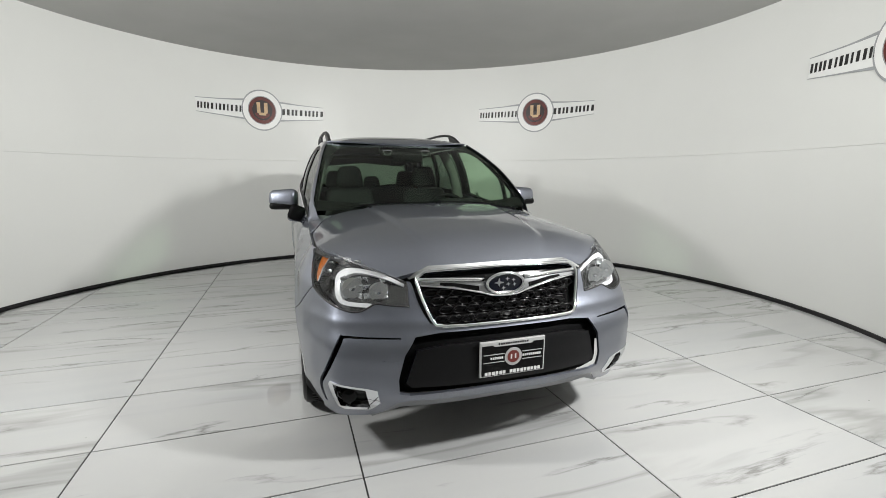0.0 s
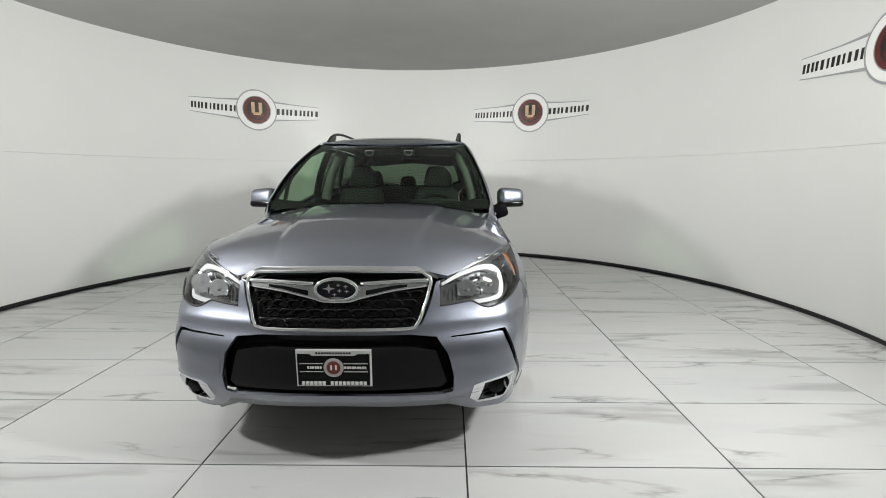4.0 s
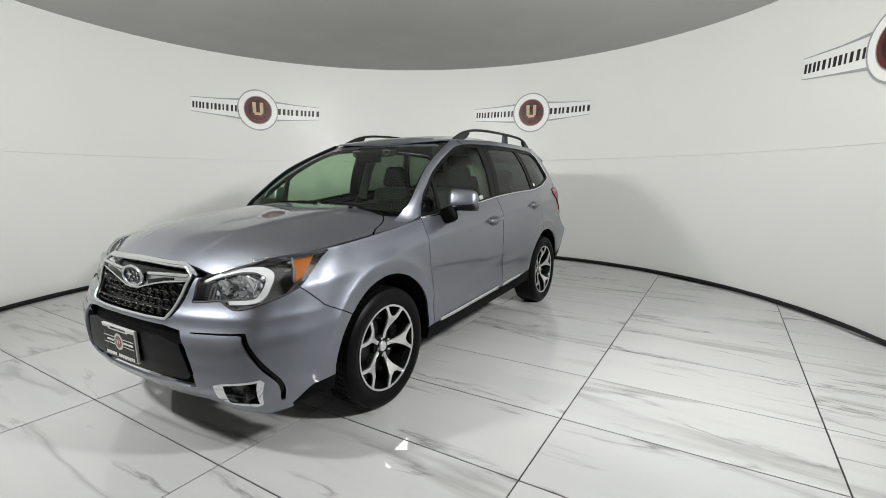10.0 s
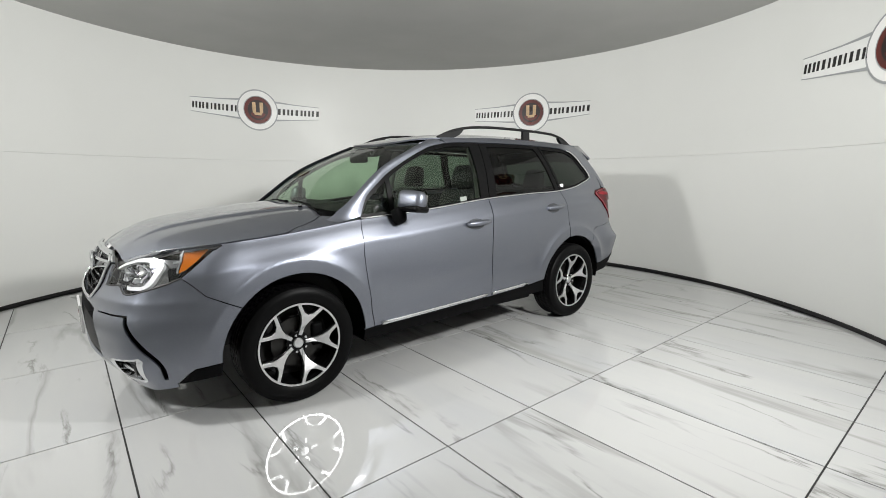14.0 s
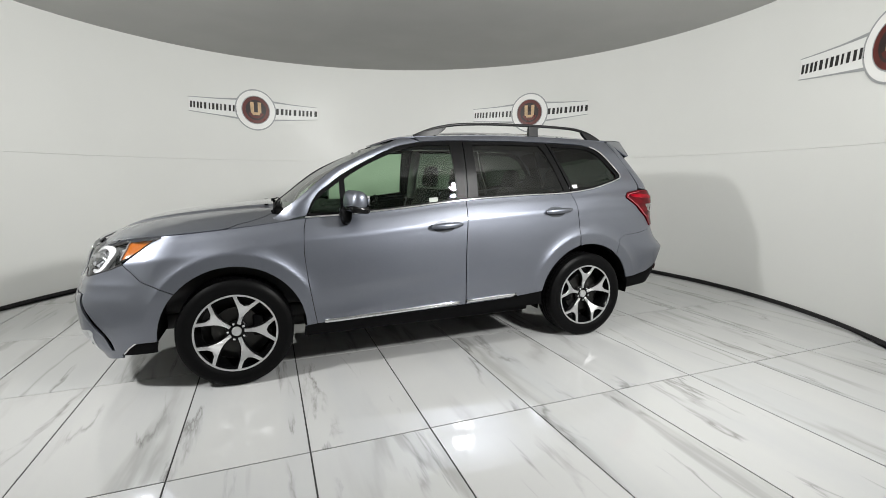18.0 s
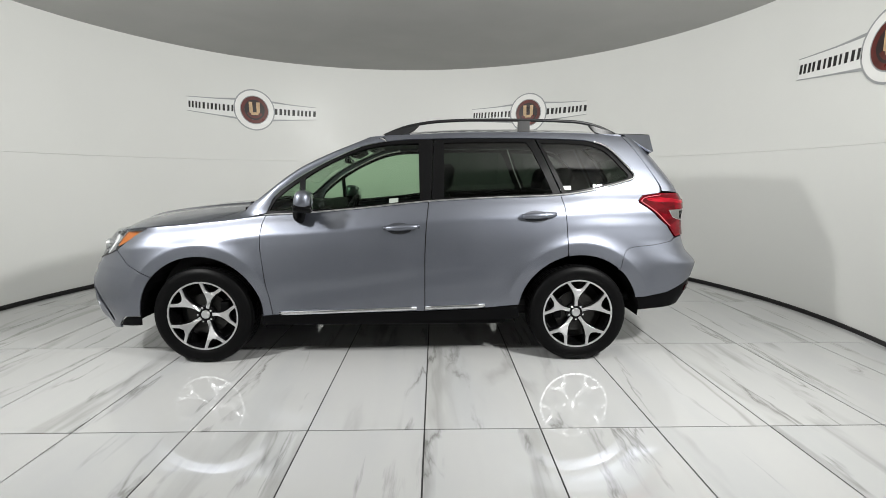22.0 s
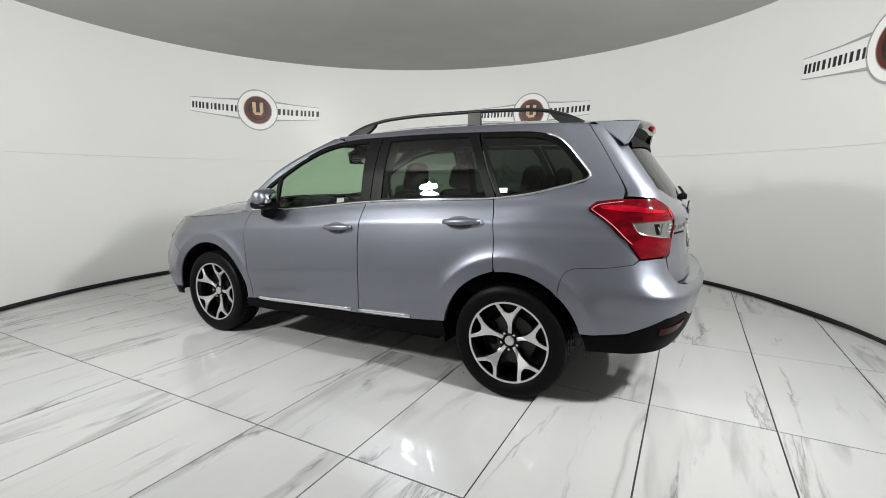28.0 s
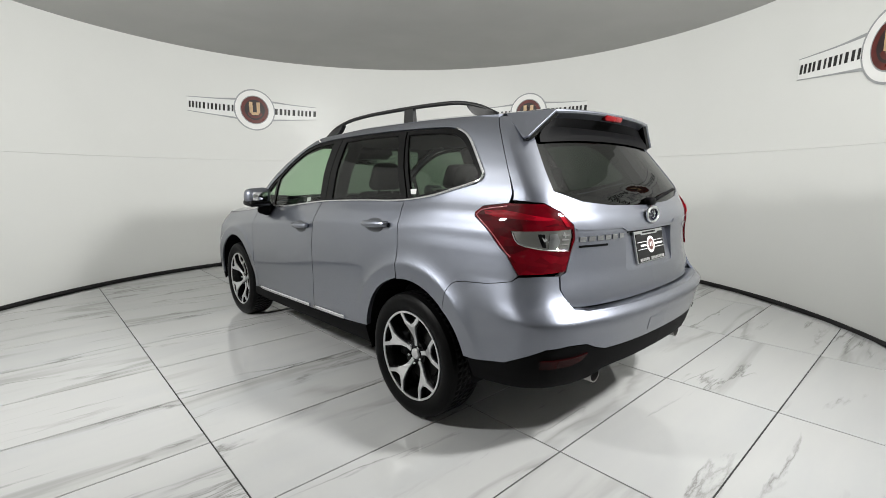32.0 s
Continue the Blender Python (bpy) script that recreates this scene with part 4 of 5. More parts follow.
for side in (1, -1):
    for pts in SEAMS:
        part("seam_seal", panel_mesh(seam_strip(pts), shell, (), 0.03, lift=-0.011, depth=0, side=side), M_BLACK, car)
    part("seam_seal", panel_mesh(seam_strip(HOOD_SEAM, 0.03), hood_top, (), 0.03, lift=-0.014, depth=0, side=side), M_BLACK, car)
    part("front_wing", panel_mesh(fender_loop, shell, (), 0.015, 0.0022, side=side), M_PAINT, car)
    cs = [(1.33, 0.799), (1.10, 0.802), (0.90, 0.804), (0.865, 0.804), (0.86, 0.79), (0.90, 0.76), (0.96, 0.715), (1.03, 0.685), (1.065, 0.655), (1.127, 0.709), (1.20, 0.744), (1.27, 0.764)]
    part("cowl_side", panel_mesh(cs, hood_top, (), 0.02, 0.001, depth=0.01, side=side), M_PAINT, car)
    for name, loop, frame_l, panes, glass in (("front_door", door_a_loop, frame_a, (front_pane, vent_pane), M_GLASS), ("rear_door", door_b_loop, frame_b, (rear_pane,), M_PRIVACY)):
        door = part(name, panel_mesh(loop, shell, (), 0.015, 0.0035, depth=0.03, side=side), M_PAINT, car)
        part("window_frame", panel_mesh(side_loop(frame_l), shell, [side_loop(p) for p in panes], 0.04, 0.001, lift=-0.006, depth=0.02, back=True, side=side), M_FRAME, door, "black window frame")
        for p in panes:
            part("window_pane", panel_mesh(side_loop(p), shell, (), 0.03, -0.004, lift=-0.012, depth=0, side=side), glass, door, "tinted side window")
        part("door_trim", panel_mesh(shrink(loop, 0.01), shell, (), 0.08, lift=-0.07, depth=0, side=side), M_DASH, door)
        handle_for(*((0.035, -0.20, 0.962) if name == "front_door" else (-0.905, -1.14, 1.04)), door, side)
    quarter = part("rear_quarter", panel_mesh(quarter_loop, shell, (), 0.015, 0.0018, side=side), M_PAINT, car, "silver rear quarter with roof side rail")
    part("window_frame", panel_mesh(side_loop(frame_c), shell, [side_loop(quarter_pane)], 0.04, 0.001, lift=-0.006, depth=0.02, back=True, side=side), M_FRAME, quarter)
    part("window_pane", panel_mesh(side_loop(quarter_pane), shell, (), 0.03, -0.004, lift=-0.012, depth=0, side=side), M_PRIVACY, quarter, "dark rear quarter window")
    part("inner_lining", panel_mesh(side_loop(circle(-WHEEL_X, 131, 79, 10) + [(-1.2, 1.17)] + belt(-1.2, -1.69, 5) + [(-1.74, 1.30), (-1.66, 1.44), (-1.52, 1.56), (-1.66, 1.6), (-1.87, 1.25), (-1.9, 0.9), (-1.7, 0.8)]), shell, (), 0.08, lift=-0.06, depth=0, side=side), M_DASH, quarter)
    # bright line under and round the windows
    line = [shell(*L(x, z_top(x) + 0.004)) + Vector((0, 0.004, 0)) for x in [0.87 - 0.05 * k for k in range(51)] if x > -1.66]
    line += [shell(*L(x, z)) + Vector((0, 0.004, 0)) for x, z in dlo_top[::-1][1:18]]
    part("window_chrome", mirrored(tube(line, 0.0075, 6), side), M_CHROME, car, "thin chrome line under the side windows")
    # windscreen pillar
    e1 = spline(dlo_front, 4)
    bm = bmesh.new()
    rows_ = []
    n = len(e1)
    for i, (x, z) in enumerate(e1):
        t = i / (n - 1)
        a = shell(*L(x, z))
        zz = 1.095 + (1.575 - 1.095) * (z - 1.062) / (1.560 - 1.062)
        b = screen_at(y_screen(zz) - 0.012 - 0.02 * smooth(1.128, 1.095, zz), zz) + Vector((0.010, 0.002, 0.012))
        if i == n - 1:
            b = Vector((0.13, 0.606, 1.590))
        rowv = []
        for k in range(7):
            v = k / 6
            p = a.lerp(b, v)
            p += Vector((0.12, 0.30, 0.24)) * (0.036 * (1 - 0.55 * t) * math.sin(math.pi * v))
            rowv.append(bm.verts.new(p))
        rows_.append(rowv)
    foot_a, foot_b = hood_top(1.02, 0.803) + Vector((0, 0, 0.0025)), hood_top(1.075, 0.735) + Vector((0, 0, 0.0025))
    foot = [foot_a.lerp(foot_b, k / 6) for k in range(7)]
    for p, k in zip(foot, range(7)):
        p.z = hood_top(p.x, p.y).z + 0.0025
    base = [v.co.copy() for v in rows_[0]]
    for t in (0.75, 0.5, 0.25, 0.0):
        rows_.insert(0, [bm.verts.new(p.lerp(q, t) + Vector((0, 0, -0.0017 * k * math.sin(math.pi * t)))) for k, p, q in zip(range(7), foot, base)])
    for p, q in zip(rows_, rows_[1:]):
        for k in range(6):
            f = bm.faces.new((p[k], p[k + 1], q[k + 1], q[k]))
            f.smooth = True
    bmesh.ops.recalc_face_normals(bm, faces=bm.faces)
    part("windscreen_pillar", mirrored(bm, side), M_PAINT, car)
    # sill with chrome strip
    sill = [(0.90, 0.345), (0.83, 0.349), (0.3, 0.360), (-0.237, 0.371), (-0.6, 0.386), (-0.888, 0.41), (-0.905, 0.31), (-0.3, 0.298), (0.4, 0.285), (0.91, 0.278)]
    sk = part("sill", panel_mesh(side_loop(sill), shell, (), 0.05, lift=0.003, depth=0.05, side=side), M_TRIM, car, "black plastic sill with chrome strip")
    path = [shell(*L(x, 0.366 + (0.415 - 0.366) * (0.78 - x) / 1.48)) + Vector((0, 0.008, 0)) for x in [0.78 - 0.06 * k for k in range(25)]]
    part("chrome_strip", mirrored(tube(path[:17], 0.014, 8, flat=0.5, up=(0, 1, 0)), side), M_CHROME, sk)
    part("chrome_strip", mirrored(tube(path[17:], 0.014, 8, flat=0.5, up=(0, 1, 0)), side), M_CHROME, sk)
    part("under_sill", mirrored(block((1.64, 0.10, 0.10), (0.0, 0.74, 0.30), 0.02), side), M_TRIM, sk)
    # wheel housings
    for wx in (WHEEL_X, -WHEEL_X):
        bm = bmesh.new()
        rows_ = []
        for k in range(25):
            q = radians((-3 + 194 * k / 24) if wx > 0 else (-11 + 194 * k / 24))
            rows_.append([bm.verts.new((wx + 0.44 * math.cos(q), y, WHEEL_Z + 0.44 * math.sin(q))) for y in (0.42, 0.6, 0.8, min(half_width(wx + 0.44 * math.cos(q), WHEEL_Z + 0.44 * math.sin(q)), 0.9) - 0.01)])
        for p, q in zip(rows_, rows_[1:]):
            for k in range(3):
                bm.faces.new((p[k], p[k + 1], q[k + 1], q[k]))
        bm.faces.new([r[0] for r in rows_])
        part("wheel_housing", mirrored(bm, side), M_TRIM, car)

# roof and windscreen
roof_loop = [(0.262, 0.0), (0.235, 0.3), (0.19, 0.50), (0.13, 0.596)] + [(x, roof_edge_y(x)) for x in (0.05, -0.2, -0.5, -0.8, -1.1, -1.4, -1.6, -1.675)] + [(-1.70, 0.4), (-1.715, 0.0)]
sunroof = [(0.10, 0.0), (0.10, 0.40), (0.06, 0.435), (-0.78, 0.435), (-0.82, 0.40), (-0.82, 0.0)]
roof = part("roof", panel_mesh(roof_loop + [(-0.84, 0.0), (-0.84, 0.415), (-0.79, 0.452), (0.07, 0.452), (0.118, 0.415), (0.118, 0.0)], roof_top, (), 0.06, 0.0, both=True), M_PAINT, car)
part("sunroof", panel_mesh(sunroof, roof_top, (), 0.08, lift=-0.002, both=True), M_GLOSSBLACK, roof, "dark glass sunroof panel")
part("headliner", panel_mesh([(0.2, 0.0), (0.15, 0.5), (-0.2, 0.54), (-1.6, 0.53), (-1.76, 0.50), (-1.78, 0.0)], roof_top, (), 0.1, lift=-0.05, depth=0, both=True), M_LINER, roof)
ws = [(0.0, 1.105), (0.4, 1.105), (0.752, 1.096)] + [(y_screen(z), z) for z in (1.15, 1.2, 1.28, 1.36, 1.44, 1.5, 1.55, 1.575)] + [(0.42, 1.578), (0.0, 1.578)]
screen = part("windscreen", panel_mesh(ws, screen_at, (), 0.06, 0.0, depth=0, both=True), M_GLASS, car, "clear green-tinted windscreen")
band_low = [(0.0, 1.105), (0.4, 1.105), (0.752, 1.096), (0.744, 1.16), (0.70, 1.158), (0.4, 1.132), (0.0, 1.130)]
part("black_border", panel_mesh(band_low, screen_at, (), 0.05, lift=-0.004, depth=0, both=True), M_GLOSSBLACK, screen)
band_side = [(y_screen(z), z) for z in (1.15, 1.25, 1.35, 1.45, 1.55, 1.578)] + [(0.0, 1.578), (0.0, 1.545), (0.30, 1.545), (0.5, 1.538), (0.53, 1.52)] + [(y_screen(z) - 0.036, z) for z in (1.45, 1.35, 1.25, 1.15)]
part("black_border", panel_mesh(band_side, screen_at, (), 0.05, lift=-0.004, depth=0, both=True), M_GLOSSBLACK, screen)
part("camera_housing", block((0.10, 0.42, 0.045), (0.33, 0, 1.505), 0.015, (0, 30, 0)), M_TRIM, screen, "black twin camera housing")
for y in (0.155, -0.155):
    ey = [Vector((0.385, y + a * 0.034, 1.497 + b * 0.018)) for a, b in ((-1, 1), (-0.6, -0.9), (-0.3, -1), (0.3, -1), (0.6, -0.9), (1, 1), (0.6, 1.05), (-0.6, 1.05))]
    part("camera_eye", tube(ey, 0.0035, 6, closed=True, up=(1, 0, 0)), mat("eye_grey", (0.12, 0.12, 0.12), 0.5), screen)
mir = part("rear_view_mirror", block((0.035, 0.25, 0.07), (0.42, 0, 1.455), 0.015, (0, 8, 0)), M_TRIM, screen)
part("mirror_glass", block((0.004, 0.225, 0.052), (0.402, 0, 1.455), 0.0, (0, 8, 0)), M_CHROME, mir)

# roof rails
def rail_rise(t):
    """Height of the rail over the roof from its front foot to its rear one."""
    return 0.066 * (1 - max(1 - t / 0.24, 0) ** 2.0) * (1 - max(1 - (1 - t) / 0.20, 0) ** 2.0) + 0.010 * math.sin(math.pi * t)


M_RAIL = mat("rail_black", (0.008, 0.008, 0.0085), 0.42, IOR=1.35)
for side in (1, -1):
    path = []
    for k in range(49):
        t = k / 48
        x = 0.06 - 1.70 * t
        y = roof_edge_y(x) - 0.035
        path.append(Vector((x, y, roof_top(x, y).z + 0.004 + rail_rise(t))))
    rail = part("roof_rail", mirrored(tube(path, lambda t: 0.0155 * (0.45 + 0.55 * smooth(0.0, 0.10, t) * smooth(1.0, 0.92, t)), 10, flat=0.72), side), M_RAIL, car, "black raised roof rail")
    # each foot's web fills the wedge between roof and rail and thins out towards the middle
    for t0, t1, open_end in ((0.005, 0.150, 1), (0.575, 0.625, 0), (0.885, 0.995, -1)):
        bm = bmesh.new()
        cols = []
        for k in range(13):
            u = k / 12
            t = t0 + (t1 - t0) * u
            x = 0.06 - 1.70 * t
            y = roof_edge_y(x) - 0.035
            zb = roof_top(x, y).z - 0.004
            zt = zb + 0.006 + rail_rise(t)
            away = (max(u - 0.55, 0) / 0.45 if open_end > 0 else max(0.45 - u, 0) / 0.45 if open_end < 0 else 0) ** 2
            zb += (zt - zb) * 0.8 * away
            cols.append([bm.verts.new((x, y + d, z)) for d, z in ((0.016, zb), (0.010, zt), (-0.010, zt), (-0.016, zb))])
        for p, q in zip(cols, cols[1:]):
            for k in range(4):
                bm.faces.new((p[k], p[(k + 1) % 4], q[(k + 1) % 4], q[k]))
        bm.faces.new(cols[0])
        bm.faces.new(cols[-1])
        bmesh.ops.recalc_face_normals(bm, faces=bm.faces)
        part("rail_foot", mirrored(bm, side), M_RAIL, rail)

# door mirrors
for side in (1, -1):
    def mirror_shape(c):
        x, y, z = c
        taper_z = 0.86 if z > 0 else 1.0
        return (x * (0.75 if y > 0 else 1.0) * taper_z, y, z * (0.82 if y > 0 else 1.0))
    mirror = part("door_mirror", mirrored(block((0.140, 0.198, 0.136), (0.562, 0.948, 1.160), 0.042, (0, -6, 10), 4, mirror_shape), side), M_PAINT, car, "silver door mirror with black base")
    part("lower_case", mirrored(block((0.128, 0.186, 0.050), (0.560, 0.946, 1.104), 0.022, (0, -6, 10), 3), side), M_GLOSSBLACK, mirror)
    part("turn_lamp", mirrored(block((0.02, 0.10, 0.02), (0.612, 0.975, 1.128), 0.006, (0, 0, 16)), side), M_CLEAR, mirror)
    part("mirror_glass", mirrored(block((0.004, 0.125, 0.075), (0.500, 0.940, 1.152), 0.0, (0, -6, 10)), side), M_CHROME, mirror)
    part("stalk", mirrored(block((0.085, 0.11, 0.11), (0.615, 0.865, 1.055), 0.025, (20, 0, 0), 2, lambda c: (c.x * (0.6 if c.z < 0 else 1), c.y, c.z)), side), M_TRIM, mirror)

# rear: hatch, glass, bumper
hatch_side = [(-1.677, 1.60), (-1.745, 1.505), (-1.81, 1.405), (-1.86, 1.325), (-1.917, 1.205)]
hatch_loop = ([L(*p) for p in hatch_side] + [R(0.705, 1.195), R(0.650, 1.157), R(0.607, 1.10), R(0.60, 1.04), R(0.625, 0.96), R(0.648, 0.898), R(0.676, 0.885), R(0.684, 0.83), R(0.66, 0.755), R(0.60, 0.742), R(0.3, 0.736), R(0.0, 0.735)]
              + [R(0.0, 0.860), R(0.19, 0.861), R(0.245, 0.866), R(0.258, 0.880), R(0.248, 1.050), R(0.0, 1.052)]
              + [R(0.0, 1.167), R(0.3, 1.176), R(0.50, 1.198), R(0.645, 1.246), R(0.628, 1.31), R(0.588, 1.42), R(0.552, 1.50), R(0.52, 1.545), R(0.0, 1.56), R(0.0, 1.60), R(0.4, 1.598)])
hatch = part("tailgate", panel_mesh(hatch_loop, shell, (), 0.015, 0.002, depth=0.035, both=True), M_PAINT, car)
part("plate_recess", panel_mesh([R(0.0, 0.856), R(0.19, 0.857), R(0.25, 0.862), R(0.264, 0.880), R(0.254, 1.056), R(0.0, 1.058)], lambda s, z: shell(s, z) + Vector((0.032 * min(max((z - 0.862) / 0.19, 0), 1), 0, 0)), (), 0.03, lift=-0.002, depth=0, both=True), M_PAINT, hatch, "sloping recess behind the plate")
glass_loop = [R(0.0, 1.162), R(0.3, 1.171), R(0.50, 1.193), R(0.65, 1.242), R(0.633, 1.31), R(0.593, 1.42), R(0.556, 1.51), R(0.0, 1.57)]
glass_in = [R(0.0, 1.20), R(0.3, 1.208), R(0.50, 1.228), R(0.60, 1.262), R(0.588, 1.32), R(0.553, 1.41), R(0.52, 1.468), R(0.0, 1.50)]
part("rear_window", panel_mesh(glass_loop, shell, (), 0.03, 0.0, lift=-0.004, depth=0, both=True), M_PRIVACY, hatch, "dark tinted rear window")
part("window_border", panel_mesh(glass_loop[:-1] + [R(0.0, 1.57)] + glass_in[::-1], shell, (), 0.05, 0.0, lift=-0.008, depth=0, both=True), M_GLOSSBLACK, hatch)
part("inner_lining", panel_mesh([R(0.0, 0.80), R(0.60, 0.80), R(0.62, 1.15), R(0.0, 1.14)], shell, (), 0.1, lift=-0.06, depth=0, both=True), M_DASH, hatch)
part("upper_lining", panel_mesh([R(0.0, 1.50), R(0.50, 1.46), R(0.56, 1.50), R(0.55, 1.58), R(0.0, 1.60)], shell, (), 0.08, lift=-0.03, depth=0, both=True), M_DASH, hatch)
# plate recess step and handle bar
part("plate_garnish", panel_mesh([R(0.0, 1.062), R(0.26, 1.064), R(0.29, 1.078), R(0.595, 1.084), R(0.595, 1.078), R(0.29, 1.070), R(0.25, 1.052), R(0.0, 1.050)], shell, (), 0.03, lift=0.006, depth=0.02, both=True), M_PAINT, hatch, "pressed fold over the plate")
# black strip in place of the shade that the fold throws into the recess
part("plate_shadow", panel_mesh([R(0.0, 1.056), R(0.25, 1.056), R(0.245, 1.042), R(0.0, 1.040)], shell, (), 0.03, lift=-0.012, depth=0, both=True), M_TRIM, hatch, "dark strip standing for the shade under the fold")
emblem("rear_emblem", Vector((x_hatch(1.118) - 0.004, 0.0, 1.118)), 0.062, 0.037, -1, hatch)
licence_plate(Vector((-2.192, 0.0, 0.961)), 12, -1, "rear_plate")
for k in range(6):
    y = 0.575 - 0.052 * k
    part("name_bar", panel_mesh([R(y, 1.026), R(y - 0.036, 1.025), R(y - 0.036, 1.047), R(y, 1.048)], shell, (), 0.05, lift=0.004, depth=0.004), M_SATIN, hatch)
part("model_bar", panel_mesh([R(0.575, 1.000), R(0.40, 0.998), R(0.40, 1.008), R(0.575, 1.010)], shell, (), 0.05, lift=0.003, depth=0.003), M_TRIM, hatch)
for k in range(4):
    y = -0.60 + 0.034 * k
    bm = panel_mesh([R(-y, 1.026), R(-y - 0.024, 1.026), R(-y - 0.024, 1.046), R(-y, 1.047)], shell, (), 0.05, lift=0.004, depth=0.004, side=-1)
    part("trim_bar", bm, M_SATIN, hatch)
wpath = [shell(*R(abs(y), z)) * Vector((1, -1, 1)) + Vector((-0.022, 0, 0.006)) for y, z in ((0.05, 1.175), (0.15, 1.19), (0.28, 1.21), (0.42, 1.228))]
w = part("rear_wiper", tube(wpath, 0.010, 6, flat=0.8), M_TRIM, hatch, "black rear wiper")
part("pivot", block((0.05, 0.06, 0.04), wpath[0] + Vector((0.012, 0, 0)), 0.012), M_TRIM, w)

# roof spoiler with side fins and brake light
def loft(rows, hard=0.6):
    """A skin through rows of points."""
    bm = bmesh.new()
    net = [[bm.verts.new(p) for p in row] for row in rows]
    for p, q in zip(net, net[1:]):
        for k in range(len(p) - 1):
            bm.faces.new((p[k], p[k + 1], q[k + 1], q[k])).smooth = True
    bmesh.ops.recalc_face_normals(bm, faces=bm.faces)
    for e in bm.edges:
        if len(e.link_faces) == 2 and e.calc_face_angle(0) > hard:
            e.smooth = False
    return bm


top_rows, under_rows = [], []
for k in range(25):
    t = -1 + k / 12
    zt = roof_top(-1.69, abs(0.553 * t)).z
    x_tip, z_tip = -1.973 + 0.040 * abs(t) ** 2.5, 1.630 - 0.012 * t * t
    top_rows.append([(-1.682, 0.553 * t, zt + 0.002), (-1.76, 0.530 * t, zt + 0.004), (-1.86, 0.497 * t, 0.5 * (zt + z_tip) + 0.006), (x_tip + 0.012, 0.468 * t, z_tip + 0.003), (x_tip + 0.003, 0.468 * t, z_tip - 0.001), (x_tip, 0.468 * t, z_tip - 0.008),
                     (x_tip + 0.004, 0.468 * t, z_tip - 0.016), (x_tip + 0.05, 0.470 * t, z_tip - 0.036)])
    low = shell(*R(abs(0.55 * t), 1.487 - 0.022 * t * t)) * Vector((1, 1 if t > 0 else -1, 1)) + Vector((-0.004, 0, 0))
    under_rows.append([(x_tip + 0.05, 0.470 * t, z_tip - 0.036), (-1.885, 0.50 * t, 1.553 - 0.01 * t * t), (low.x + 0.006, low.y, low.z + 0.03), tuple(low)])
spoiler = part("spoiler", loft(top_rows), M_PAINT, car, "silver roof spoiler over the rear window")
part("underside", loft(under_rows), M_TRIM, spoiler, "gloss black underside")
for side in (1, -1):
    zt = roof_top(-1.69, 0.545).z
    outer = [(-1.700, 0.556, zt), (-1.80, 0.522, zt + 0.002), (-1.934, 0.470, 1.618), (-1.897, 0.632, 1.490), (-1.875, 0.642, 1.482)]
    for name, shift, thick, material in (("fin", 0.0, 0.5, M_PAINT), ("fin_lining", 0.55, 0.8, M_GLOSSBLACK)):
        bm = bmesh.new()
        a_ = [bm.verts.new((p[0] + 0.008 * shift, p[1] - 0.030 * shift, p[2] - 0.012 * shift)) for p in outer]
        b_ = [bm.verts.new((v.co.x + 0.006 * thick, v.co.y - 0.030 * thick, v.co.z - 0.012 * thick)) for v in a_]
        bm.faces.new(a_)
        bm.faces.new(b_[::-1])
        for k in range(5):
            bm.faces.new((a_[k - 1], b_[k - 1], b_[k], a_[k]))
        bmesh.ops.recalc_face_normals(bm, faces=bm.faces)
        bmesh.ops.bevel(bm, geom=bm.edges[:], offset=0.003, segments=2, profile=0.5, affect="EDGES")
        part(name, mirrored(bm, side), material, spoiler)
part("brake_light", block((0.03, 0.17, 0.030), (-1.958, 0, 1.608), 0.007, (0, -18, 0)), M_RED, spoiler, "red high brake light")
part("antenna", block((0.10, 0.035, 0.05), (-1.52, 0, 1.66), 0.012, (0, 0, 0), 2, lambda c: (c.x * (0.45 if c.z > 0 else 1) - (0.25 if c.z > 0 else 0), c.y * (0.4 if c.z > 0 else 1), c.z)), M_PAINT, car, "silver shark fin antenna")

# tail lamps
tail_loop = [L(-1.738, 1.128), L(-1.735, 1.145), L(-1.77, 1.176), L(-1.90, 1.193), R(0.703, 1.192), R(0.652, 1.155), R(0.611, 1.10), R(0.604, 1.04), R(0.629, 0.96), R(0.652, 0.90), R(0.74, 0.893), L(-2.0, 0.887), L(-1.94, 0.97), L(-1.85, 1.052)]
clear_in = [L(-1.948, 1.074), R(0.745, 1.080), R(0.62, 1.084), R(0.615, 1.05), R(0.626, 0.988), R(0.70, 0.992), R(0.742, 0.998), L(-1.985, 1.02)]


def faceted_red(name, dark, light, scale):
    """Red lens over a grid of small prisms."""
    m = mat(name, light, 0.35, 0.0, Coat_Weight=1.0, Coat_Roughness=0.02, Coat_IOR=1.27, IOR=1.06)
    b = m.node_tree.nodes["Principled BSDF"]
    co, cell = m.node_tree.nodes.new("ShaderNodeTexCoord"), node(m, "ShaderNodeTexVoronoi", Scale=scale)
    flat = node(m, "ShaderNodeMapping")
    flat.inputs["Scale"].default_value = (0.5, 0.5, 1.2)
    link(m, co.outputs["Object"], flat.inputs[0])
    link(m, flat.outputs[0], cell.inputs["Vector"])
    link(m, ramp(m, cell.outputs["Color"], ((0.15, dark), (0.85, light))), b.inputs["Base Color"])
    bump(m, cell.outputs["Color"], 0.15, 0.003)
    return m


